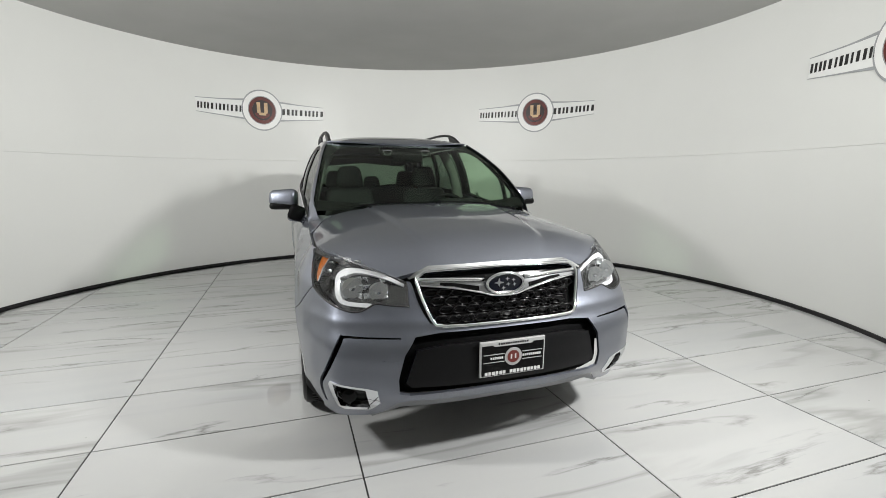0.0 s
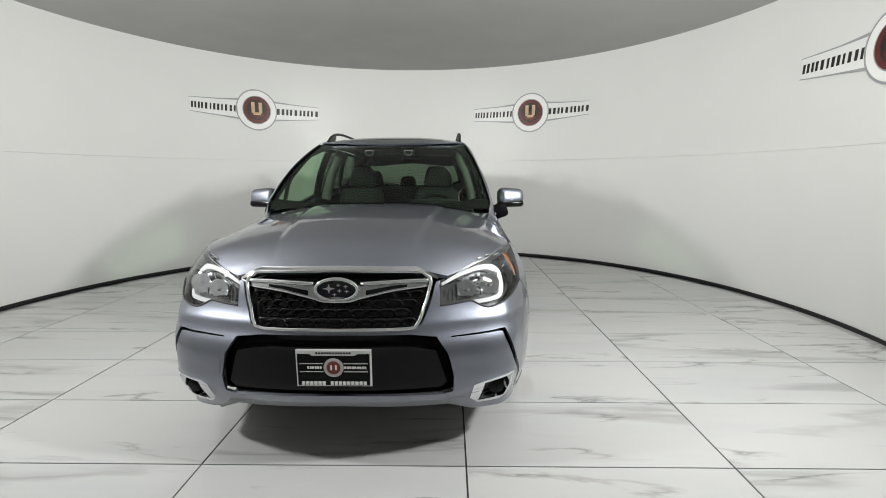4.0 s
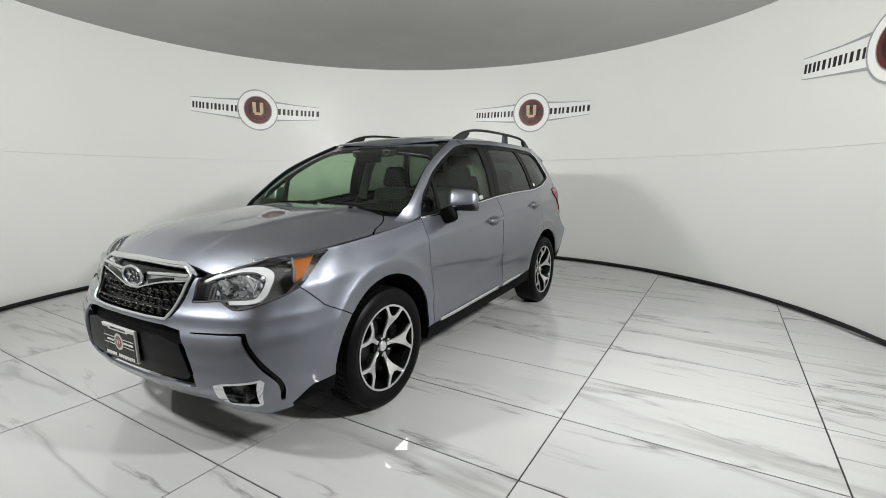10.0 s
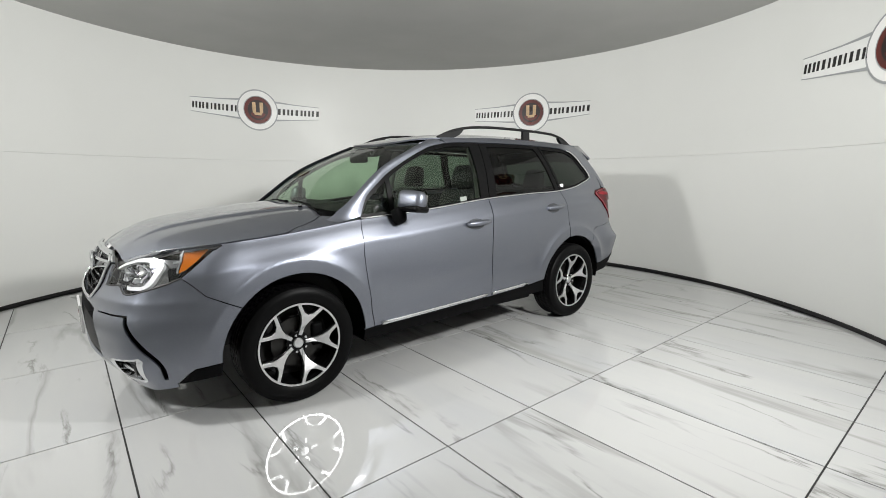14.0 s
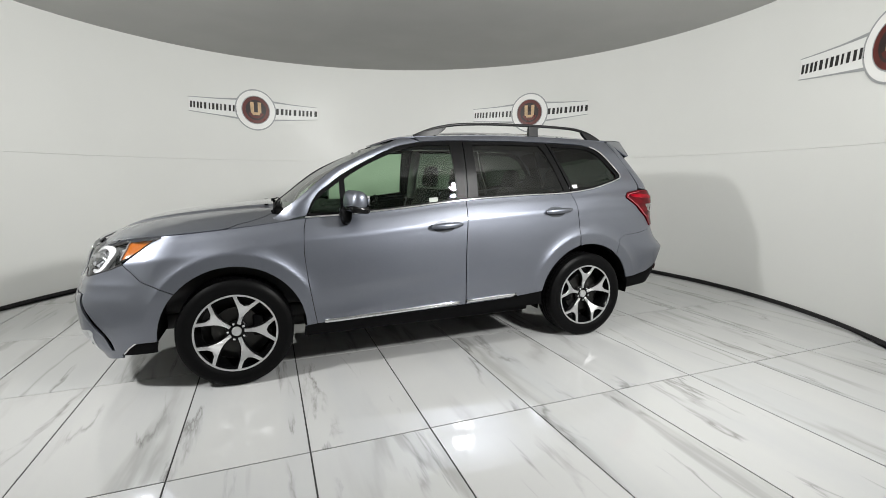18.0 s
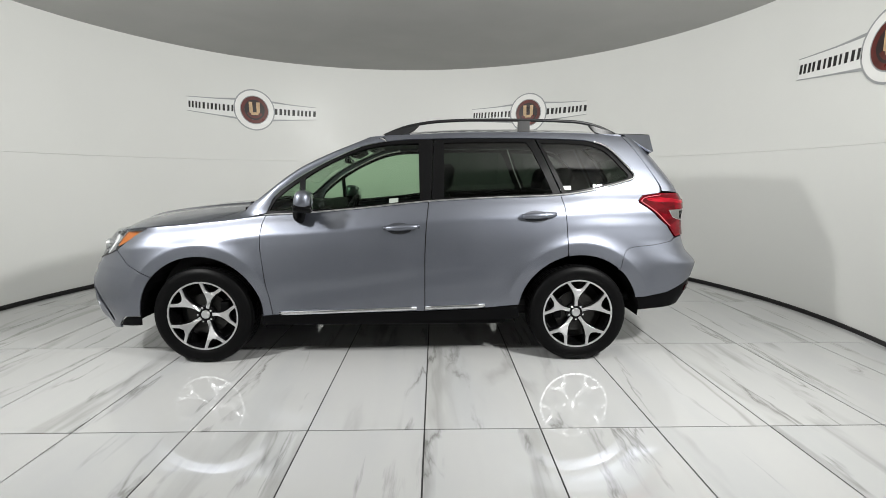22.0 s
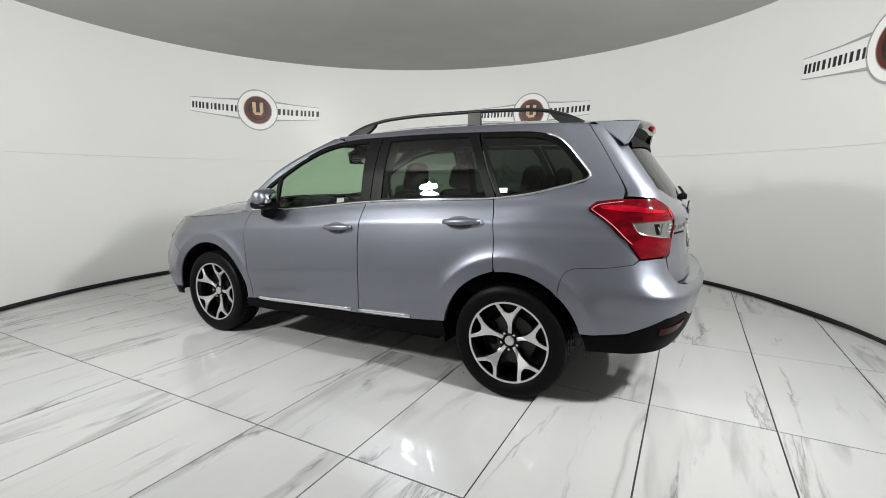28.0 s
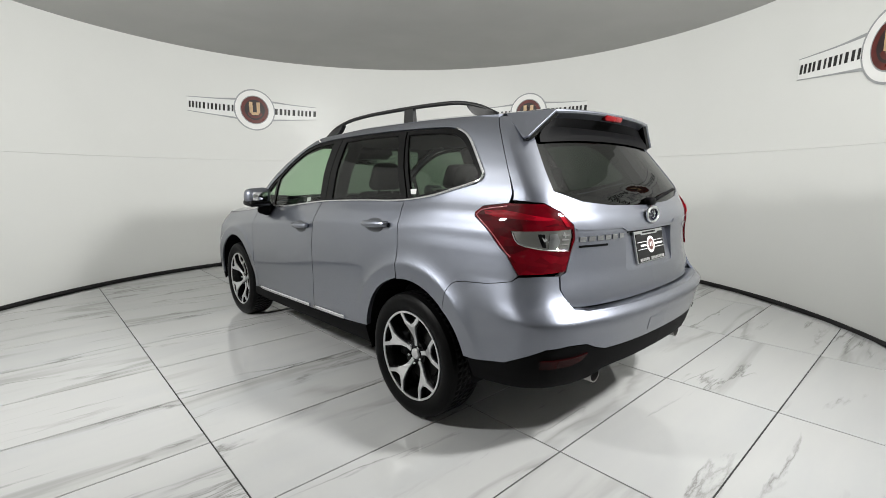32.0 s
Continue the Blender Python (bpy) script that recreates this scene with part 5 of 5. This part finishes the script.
tail_red = faceted_red("deep_red_lens", (0.040, 0.0002, 0.0016), (0.095, 0.0004, 0.0036), 30.0)
bright_red = faceted_red("bright_red_lens", (0.13, 0.001, 0.005), (0.26, 0.002, 0.010), 60.0)
dull_red = mat("reflector_red", (0.014, 0.0008, 0.0010), 0.2, IOR=1.22)
for side in (1, -1):
    tl = part("tail_lamp", panel_mesh(tail_loop, shell, [clear_in], 0.03, 0.004, lift=0.008, depth=0.02, side=side), tail_red, car, "red tail lamp with clear lower insert")
    part("clear_insert", panel_mesh(clear_in, shell, (), 0.03, -0.001, lift=0.001, depth=0.01, side=side), mat("silver_reflector", (0.30, 0.30, 0.29), 0.2, 0.9), tl, "clear silver reversing lamp")
    part("lamp_rim", mirrored(tube([shell(*p) + Vector((-0.004, 0.004, 0)) for p in spline([L(-1.955, 1.070), L(-1.985, 1.022), R(0.745, 1.002), R(0.70, 0.996), R(0.63, 0.992)], 3)], 0.0032, 6), side), M_CHROME, tl)
    # the highlight on the lens's edge, added as a thin pale pink tube
    glint = [shell(*p) + Vector((-0.003, 0.009, 0)) for p in spline([L(-1.96, 0.965), L(-1.875, 1.045), L(-1.762, 1.128), L(-1.757, 1.144), L(-1.785, 1.163), L(-1.90, 1.180)], 4)]
    part("lit_lens_edge", mirrored(tube(glint, 0.0028, 6), side), mat("lit_edge_pink", (0.42, 0.10, 0.12), 0.15), tl, "pale tube standing for the lit edge of the red lens")
    part("dark_cell", panel_mesh([R(0.755, 1.066), R(0.735, 1.066), R(0.725, 1.008), R(0.738, 1.010)], shell, (), 0.03, lift=0.004, depth=0.004, side=side), M_TRIM, tl)
    part("bright_cell", panel_mesh([R(0.718, 1.066), R(0.690, 1.070), R(0.672, 1.035), R(0.682, 1.004), R(0.716, 1.004)], shell, (), 0.03, lift=0.004, depth=0.006, side=side), M_SATIN, tl)
    for k in range(3):
        z = 1.018 + 0.020 * k
        part("light_bar", panel_mesh([R(0.632, z), R(0.665, z), R(0.665, z + 0.005), R(0.632, z + 0.005)], shell, (), 0.03, lift=0.004, depth=0.004, side=side), M_LINER, tl)
    part("bright_red", panel_mesh([R(0.632, 1.094), R(0.650, 1.094), R(0.676, 1.140), R(0.656, 1.140)], shell, (), 0.03, lift=0.0105, depth=0.003, side=side), bright_red, tl)
    part("bright_red", panel_mesh([L(-1.80, 1.140), L(-1.88, 1.128), R(0.72, 1.120), R(0.69, 1.128), L(-1.90, 1.158), L(-1.79, 1.153)], shell, (), 0.03, lift=0.0095, depth=0.003, side=side), bright_red, tl)
    rng = random.Random(11)
    for y, z in ((0.640, 1.062), (0.650, 1.012), (0.700, 1.055), (0.708, 1.022), (0.728, 1.05), (0.668, 1.000)):
        b = block((0.004, 0.030, 0.026), (0, 0, 0), 0.002)
        b.transform(Matrix.Translation(shell(*R(y, z)) + Vector((0.004, 0.001, 0))) @ pose(0, 0, 0, rng.uniform(-30, 30), rng.uniform(-30, 30), -30 + rng.uniform(-25, 25)))
        part("reflector_facet", mirrored(b, side), M_CHROME, tl)

# rear bumper
T_ = x_tail
rb = ([R(0.0, 0.733, T_), R(0.3, 0.734, T_), R(0.60, 0.740, T_), R(0.664, 0.752, T_), R(0.688, 0.83, T_), R(0.680, 0.885, T_), R(0.75, 0.888, T_), L(-2.0, 0.881, T_)]
      + [L(x, z, T_) for x, z in spline(seam_tail, 3)[::-1]] + [L(*p, T_) for p in circle(-WHEEL_X, 131, 164, 9)[1:]])
dark = [L(-1.80, 0.465, T_), L(-1.96, 0.495, T_), R(0.83, 0.548, T_), R(0.79, 0.588, T_), R(0.70, 0.600, T_), R(0.62, 0.596, T_), R(0.56, 0.570, T_), R(0.50, 0.553, T_), R(0.3, 0.550, T_), R(0.0, 0.550, T_)]
rb += dark
rear_bumper = part("rear_bumper", panel_mesh(rb, bumper_shell, (), 0.015, 0.0016, both=True), M_PAINT, car)
low = ([L(-1.735, 0.452, T_)] + [(s, z - 0.004) for s, z in dark]
       + [R(0.0, 0.452, T_), R(0.36, 0.447, T_), R(0.46, 0.442, T_), R(0.53, 0.402, T_), R(0.62, 0.388, T_), R(0.75, 0.383, T_), L(-1.96, 0.372, T_), L(-1.765, 0.362, T_)])
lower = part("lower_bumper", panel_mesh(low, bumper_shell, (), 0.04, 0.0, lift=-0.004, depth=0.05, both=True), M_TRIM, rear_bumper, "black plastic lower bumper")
shelf_rows = []
for k in range(27):
    t = -1 + k / 13
    y = abs(0.66 * t)
    zs = 0.732 + 0.020 * smooth(0.5, 0.66, y)
    a, b = shell(*R(y, zs)) + Vector((0.05, 0, -0.004)), bumper_shell(*R(y, zs - 0.003, T_)) + Vector((-0.001, 0, 0.001))
    shelf_rows.append([Vector((p.x, p.y if t > 0 else -p.y, p.z)) for p in (a, a.lerp(b, 0.5), b)])
part("bumper_shelf", loft(shelf_rows), M_PAINT, rear_bumper)
tow = [R(0.085, 0.640, T_), R(0.175, 0.640, T_), R(0.175, 0.580, T_), R(0.085, 0.580, T_)]
part("tow_cover", panel_mesh(tow, bumper_shell, (), 0.03, lift=0.0018, depth=0.004), M_PAINT, rear_bumper, "square tow eye cover")
for side in (1, -1):
    refl = [R(0.795, 0.531, T_), R(0.66, 0.540, T_), R(0.60, 0.552, T_), R(0.625, 0.520, T_), R(0.67, 0.502, T_), R(0.79, 0.492, T_)]
    part("reflector", panel_mesh(refl, bumper_shell, (), 0.03, lift=0.004, depth=0.02, side=side), dull_red, rear_bumper, "dark red bumper reflector")
    pipe = lathe([(0.041, 0.16), (0.041, -0.02), (0.036, -0.02), (0.036, 0.15)], 28, "x", (-2.168, 0.465, 0.403))
    part("exhaust_tip", mirrored(pipe, side), mat("exhaust_steel", (0.3, 0.29, 0.28), 0.3, 1.0), car, "round steel exhaust tip")
    part("exhaust_inside", mirrored(lathe([(0.036, 0.0), (0.001, 0.0)], 28, "x", (-2.10, 0.465, 0.403)), side), M_BLACK, car)

# underside
part("underbody", join(block((3.9, 1.0, 0.12), (0.0, 0, 0.36), 0.03), block((1.70, 1.26, 0.20), (0.0, 0, 0.29), 0.03), block((3.0, 0.86, 0.12), (-0.15, 0, 0.27), 0.04), block((0.3, 1.0, 0.14), (1.95, 0, 0.36), 0.04), block((0.4, 1.3, 0.14), (-1.96, 0, 0.46), 0.05)), M_BLACK, car)
part("engine_bay", block((1.2, 1.2, 0.35), (1.45, 0, 0.60), 0.05), M_BLACK, car)
part("axle", join(tube([(WHEEL_X, -0.7, 0.30), (WHEEL_X, 0.7, 0.30)], 0.035), tube([(-WHEEL_X, -0.7, 0.32), (-WHEEL_X, 0.7, 0.32)], 0.035)), M_TRIM, car)
part("exhaust_pipe", tube([(0.9, 0.12, 0.24), (-0.8, 0.12, 0.25), (-1.6, 0.3, 0.30), (-2.1, 0.49, 0.37)], 0.028), M_TRIM, car)


# wheels
def spoke_loop():
    h = [(0.045, 0.011), (0.085, 0.0115), (0.112, 0.0155), (0.140, 0.026), (0.172, 0.044), (0.225, 0.083), (0.235, 0.064), (0.212, 0.048), (0.188, 0.027), (0.176, 0.0)]
    return h + [(r, -w) for r, w in h[-2::-1]]


def wheel(x, side, turn):
    y = 0.772
    flip = lambda b: mirrored(b, side)
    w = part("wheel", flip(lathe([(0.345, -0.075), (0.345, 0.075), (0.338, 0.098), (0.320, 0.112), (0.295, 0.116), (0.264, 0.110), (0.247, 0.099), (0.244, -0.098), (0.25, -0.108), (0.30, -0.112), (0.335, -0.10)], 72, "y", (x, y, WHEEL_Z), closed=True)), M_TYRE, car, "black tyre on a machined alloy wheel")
    treads = []
    for lane in (-0.055, -0.018, 0.018, 0.055):
        for k in range(60):
            q = 2 * math.pi * (k + (0.5 if lane > 0 else 0)) / 60
            b = block((0.028, 0.030, 0.004), (0, 0, 0), 0.0)
            b.transform(Matrix.Translation((x, y + lane, WHEEL_Z)) @ Matrix.Rotation(q, 4, "Y") @ Matrix.Translation((0, 0, 0.3431)))
            treads.append(b)
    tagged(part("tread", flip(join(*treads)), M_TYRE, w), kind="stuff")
    part("rim_barrel", flip(lathe([(0.2455, 0.100), (0.238, 0.092), (0.228, 0.05), (0.214, -0.02), (0.210, -0.085), (0.240, -0.096)], 64, "y", (x, y, WHEEL_Z), closed=True)), M_GLOSSBLACK, w)
    part("rim_lip", flip(lathe([(0.2465, 0.099), (0.2465, 0.104), (0.236, 0.103), (0.235, 0.098)], 64, "y", (x, y, WHEEL_Z), closed=True)), M_ALLOY, w, "bright machined rim lip")
    part("brake_disc", flip(lathe([(0.148, 0.01), (0.148, 0.022), (0.06, 0.022), (0.06, 0.01)], 40, "y", (x, y, WHEEL_Z), closed=True)), mat("brake_steel", (0.035, 0.034, 0.033), 0.4, 0.9), w)
    part("wheel_back", flip(lathe([(0.213, -0.03), (0.001, -0.03)], 40, "y", (x, y, WHEEL_Z))), M_BLACK, w)
    ca = block((0.07, 0.05, 0.14), (0, 0, 0), 0.015)
    ca.transform(Matrix.Translation((x, y, WHEEL_Z)) @ Matrix.Translation((-0.13 if x > 0 else 0.13, 0.02, 0.02)))
    part("caliper", flip(ca), M_TRIM, w)
    for k in range(5):
        a = radians(turn + 72 * k)
        c, s = math.cos(a), math.sin(a)

        def at(r, t, d, c=c, s=s):
            return Vector((x + r * c - t * s, y + 0.052 + d + 0.042 * smooth(0.06, 0.20, r), WHEEL_Z + r * s + t * c))
        loop = spoke_loop()
        part("spoke", flip(plate_mesh(loop, 0.008, at, 0.002)), M_ALLOY, w, "machined Y-shaped spoke")
        wide = shrink(loop, -0.006)
        part("spoke_back", flip(plate_mesh(wide, 0.03, lambda r, t, d, at=at: at(r, t, d - 0.031))), M_GLOSSBLACK, w)
        q = a + radians(36)
        part("wheel_nut", flip(lathe([(0.008, 0.0), (0.008, 0.022), (0.004, 0.026)], 10, "y", (x + 0.052 * math.cos(q), y + 0.05, WHEEL_Z + 0.052 * math.sin(q)))), M_CHROME, w)
    part("hub", flip(lathe([(0.068, 0.02), (0.068, 0.050), (0.062, 0.054), (0.03, 0.056)], 32, "y", (x, y, WHEEL_Z))), M_GLOSSBLACK, w)
    part("hub_cap", flip(lathe([(0.030, 0.05), (0.030, 0.064), (0.026, 0.069), (0.001, 0.071)], 28, "y", (x, y, WHEEL_Z))), M_ALLOY, w, "silver hub cap")


for side in (1, -1):
    wheel(WHEEL_X, side, 180)
    wheel(-WHEEL_X, side, 90)

# cabin
part("cabin_floor", block((2.6, 1.36, 0.05), (-0.55, 0, 0.42), 0.01), M_DASH, car)
dash = part("dashboard", block((0.50, 1.34, 0.34), (0.78, 0, 0.93), 0.08, (0, 8, 0), 3, lambda c: (c.x, c.y, c.z * (0.8 if c.x > 0 else 1))), M_DASH, car, "dark plastic dashboard")
part("instrument_hood", block((0.20, 0.36, 0.08), (0.62, 0.36, 1.10), 0.035), M_DASH, dash)
part("centre_console", block((0.9, 0.22, 0.30), (0.25, 0, 0.60), 0.03), M_DASH, car)
sw_c = Vector((0.38, 0.36, 0.99))
sw_m = Matrix.Translation(sw_c) @ pose(0, 0, 0, 0, -24, 0)
wheel_ring = [sw_m @ Vector((0, 0.185 * math.cos(q), 0.185 * math.sin(q))) for q in (2 * math.pi * k / 36 for k in range(36))]
steering = part("steering_wheel", tube(wheel_ring, 0.015, 8, closed=True, up=(1, 0, 0)), M_TRIM, car)
b = block((0.05, 0.15, 0.11), (0, 0, 0), 0.03)
b.transform(sw_m)
part("wheel_hub", b, M_TRIM, steering)
for q in (0, 180, 270):
    part("spoke", tube([sw_m @ Vector((0, 0.05 * math.cos(radians(q)), 0.05 * math.sin(radians(q)))), sw_m @ Vector((0, 0.18 * math.cos(radians(q)), 0.18 * math.sin(radians(q))))], 0.014, 8), M_TRIM, steering)


def seat(x, y, width, name):
    s = part(name, block((0.52, width, 0.16), (x + 0.05, y, 0.62), 0.06, (0, -6, 0), 3), M_CLOTH, car, "dark upholstered seat")
    part("backrest", block((0.15, width, 0.62), (x - 0.28, y, 0.90), 0.06, (0, -14, 0), 3, lambda c: (c.x, c.y * (0.8 if c.z > 0 else 1), c.z)), M_CLOTH, s)
    return s


def headrest(x, y, z, parent, w=0.27):
    part("headrest", block((0.11, w, 0.20), (x, y, z), 0.05, (0, -10, 0), 3, lambda c: (c.x, c.y * (0.72 if c.z > 0 else 1), c.z)), M_CLOTH, parent)
    for d in (-0.06, 0.06):
        part("headrest_post", tube([(x + 0.005, y + d, z - 0.17), (x, y + d, z - 0.08)], 0.006, 6), M_CHROME, parent)


for y in (0.36, -0.36):
    s = seat(-0.02, y, 0.50, "front_seat")
    headrest(-0.40, y, 1.31, s)
bench = seat(-0.92, 0, 1.26, "rear_bench")
for y in (0.40, -0.40):
    headrest(-1.30, y, 1.28, bench, 0.25)
headrest(-1.30, 0, 1.22, bench, 0.22)
part("parcel_cover", block((0.55, 1.2, 0.02), (-1.68, 0, 1.0), 0.005), M_DASH, car)
for side in (1, -1):
    part("pillar_trim", mirrored(tube([(-0.30, 0.70, 1.10), (-0.31, 0.635, 1.35), (-0.32, 0.54, 1.54)], 0.045, 8, flat=1.0), side), M_LINER, car)
# paper stickers in the windows
part("window_sticker", panel_mesh(side_loop([(-1.19, 1.215), (-1.265, 1.218), (-1.265, 1.246), (-1.19, 1.243)]), shell, (), 0.05, lift=-0.009, depth=0), M_WHITE, car, "small white paper sticker")
part("window_sticker", panel_mesh(side_loop([(0.01, 1.125), (-0.055, 1.13), (-0.055, 1.165), (0.01, 1.16)]), shell, (), 0.05, lift=-0.010, depth=0), mat("sticker_grey", (0.22, 0.25, 0.22), 0.5), car, "small pale paper sticker")


# ---- lights and signs on the wall ----
M_GLOW = mat("lamp_glow", (1, 1, 1), 0.5, 0.0, Emission_Color=(1.0, 1.0, 0.982, 1), Emission_Strength=30.0)
M_LAMPCASE = mottled("lamp_case", (0.02, 0.02, 0.02), 0.1, 8.0, 0.5)
for at, watts in LAMPS:
    m = look(at, LAMP_AIM)
    light = tagged(new("wall_light"), "round white studio lamp in a black case high on the wall", "lamp", "studio lamps")
    light.matrix_world = m
    part("case", lathe([(0.20, 0.02), (0.21, 0.03), (0.20, 0.12), (0.08, 0.16), (0.001, 0.16)], 40, "z"), M_LAMPCASE, light)
    part("diffuser", lathe([(0.155, 0.006), (0.155, 0.022), (0.001, 0.022)], 40, "z"), M_GLOW, light, "glowing white diffuser")
    q = Vector((at[0], at[1] - ROOM_Y, 0))
    away = (q.normalized() * (ROOM_R - q.length + 0.02)) if q.length > 0.1 else Vector((0, 0, 0))
    inv = m.inverted()
    a, b = inv @ (Vector(at)), inv @ (Vector(at) + away)
    part("bracket", tube([a + Vector((0, 0, 0.14)), b], 0.018, 10), M_LAMPCASE, light)

SIGN_R = ROOM_R - 0.002
M_SIGN_GREY = mottled("sign_grey", (0.31, 0.32, 0.325), 0.08, 6.0, 0.4)
M_SIGN_WHITE = mottled("sign_white", (0.77, 0.77, 0.755), 0.03, 6.0, 0.35)
M_SIGN_BAND = mottled("sign_band", (0.71, 0.715, 0.70), 0.03, 6.0, 0.35)
M_SIGN_RED = mottled("sign_red", (0.10, 0.016, 0.012), 0.35, 9.0, 0.3)
M_SIGN_DARK = mottled("sign_dark", (0.022, 0.012, 0.012), 0.2, 9.0, 0.3)
M_SIGN_GOLD = mottled("sign_gold", (0.52, 0.36, 0.20), 0.2, 12.0, 0.35)
M_SIGN_BLACK = mottled("sign_black", (0.014, 0.013, 0.013), 0.2, 9.0, 0.4)


def sign(azimuth):
    """A flat sign on the curved wall: a ringed red disc between two bands of plain letter bars."""
    def at(a, z):
        q = radians(azimuth) - a / SIGN_R
        return Vector((SIGN_R * math.cos(q), ROOM_Y + SIGN_R * math.sin(q), 2.325 + z))

    def piece(name, loop, material, lift, parent=None, step=0.06, holes=()):
        bm = panel_mesh(loop, at, holes, step, lift=lift, depth=0.0025)
        if parent is None:
            return mesh_object(name, bm, material)
        return part(name, bm, material, parent)

    def disc(r, n=40, cz=0.0):
        return [(r * math.cos(2 * math.pi * k / n), cz + r * math.sin(2 * math.pi * k / n)) for k in range(n)]
    # the chart's normal points out of the room, so pieces are lifted by negative amounts
    s = tagged(piece("wall_sign", disc(0.306), M_SIGN_GREY, 0.004), "grey-ringed red and gold round sign with black lettering bars", "sign", "wall signs")
    piece("white_ring", disc(0.286), M_SIGN_WHITE, 0.0065, s)
    piece("grey_ring", disc(0.212), M_SIGN_GREY, 0.0075, s)
    piece("red_disc", disc(0.200), M_SIGN_RED, 0.009, s)
    piece("dark_disc", disc(0.150), M_SIGN_DARK, 0.0105, s)
    arc = [(0.125 * math.cos(radians(q)), 0.125 * math.sin(radians(q))) for q in range(205, 336, 10)]
    arc += [(0.085 * math.cos(radians(q)), 0.085 * math.sin(radians(q))) for q in range(335, 204, -10)]
    piece("gold_arc", arc, M_SIGN_RED, 0.012, s, 0.03)
    for k in (-1, 1):
        piece("gold_bar", [(k * 0.028, -0.06), (k * 0.078, -0.04), (k * 0.082, 0.115), (k * 0.03, 0.115)], M_SIGN_GOLD, 0.0125, s, 0.03)
    piece("gold_bar", [(-0.05, -0.075), (0.05, -0.075), (0.06, -0.035), (-0.06, -0.035)], M_SIGN_GOLD, 0.0122, s, 0.03)
    for k in (-1, 1):
        band = [(k * 0.25, 0.128), (k * 0.94, 0.094), (k * 0.94, -0.088), (k * 0.25, -0.128)]
        piece("white_band", band, M_SIGN_BAND, 0.003, s, 0.1)
        for e in (-1, 1):
            z1 = 0.098 if e > 0 else -0.092
            piece("grey_line", [(k * 0.26, e * 0.152), (k * 0.55, e * 0.124), (k * 0.945, z1 + 0.004 * e), (k * 0.945, z1 - 0.004 * e), (k * 0.55, e * 0.110), (k * 0.26, e * 0.124)], M_SIGN_GREY, 0.0055, s, 0.1)
    # plain bars for the letters: (width, strokes)
    wide, slim = (1.0, 2), (0.62, 1)
    for x0, x1, letters in ((-0.925, -0.268, (wide, wide, slim, (0.42, 1), (1.25, 2), (0.42, 1), slim, slim, wide)), (0.300, 0.945, ((1.25, 2), wide, slim, wide, wide, slim))):
        unit = (x1 - x0) / (sum(w for w, n in letters) + 0.34 * (len(letters) - 1))
        x = x0
        for w, n in letters:
            h = 0.047 - 0.004 * abs(x) / 0.9
            thick = w * unit * (0.36 if n == 2 else 0.72)
            for k in range(n):
                a = x + k * (w * unit - thick) + (0 if n == 2 else 0.14 * w * unit)
                piece("letter_bar", [(a, -0.002 - h), (a + thick, -0.002 - h), (a + thick + 0.006, -0.002 + h), (a + 0.006, -0.002 + h)], M_SIGN_BLACK, 0.0058, s, 0.08)
            x += (w + 0.34) * unit
    return s


for azimuth in (120.7, 55.7, -12.0):
    sign(azimuth)


def motions():
    rows = [(t, pose(0, 0, 0, 0, 0, a)) for t, a in TURN]
    walk(floor, rows)
    walk(car, [(t, m @ Matrix.Translation((CAR_X, CAR_Y, 0))) for t, m in rows])


motions()
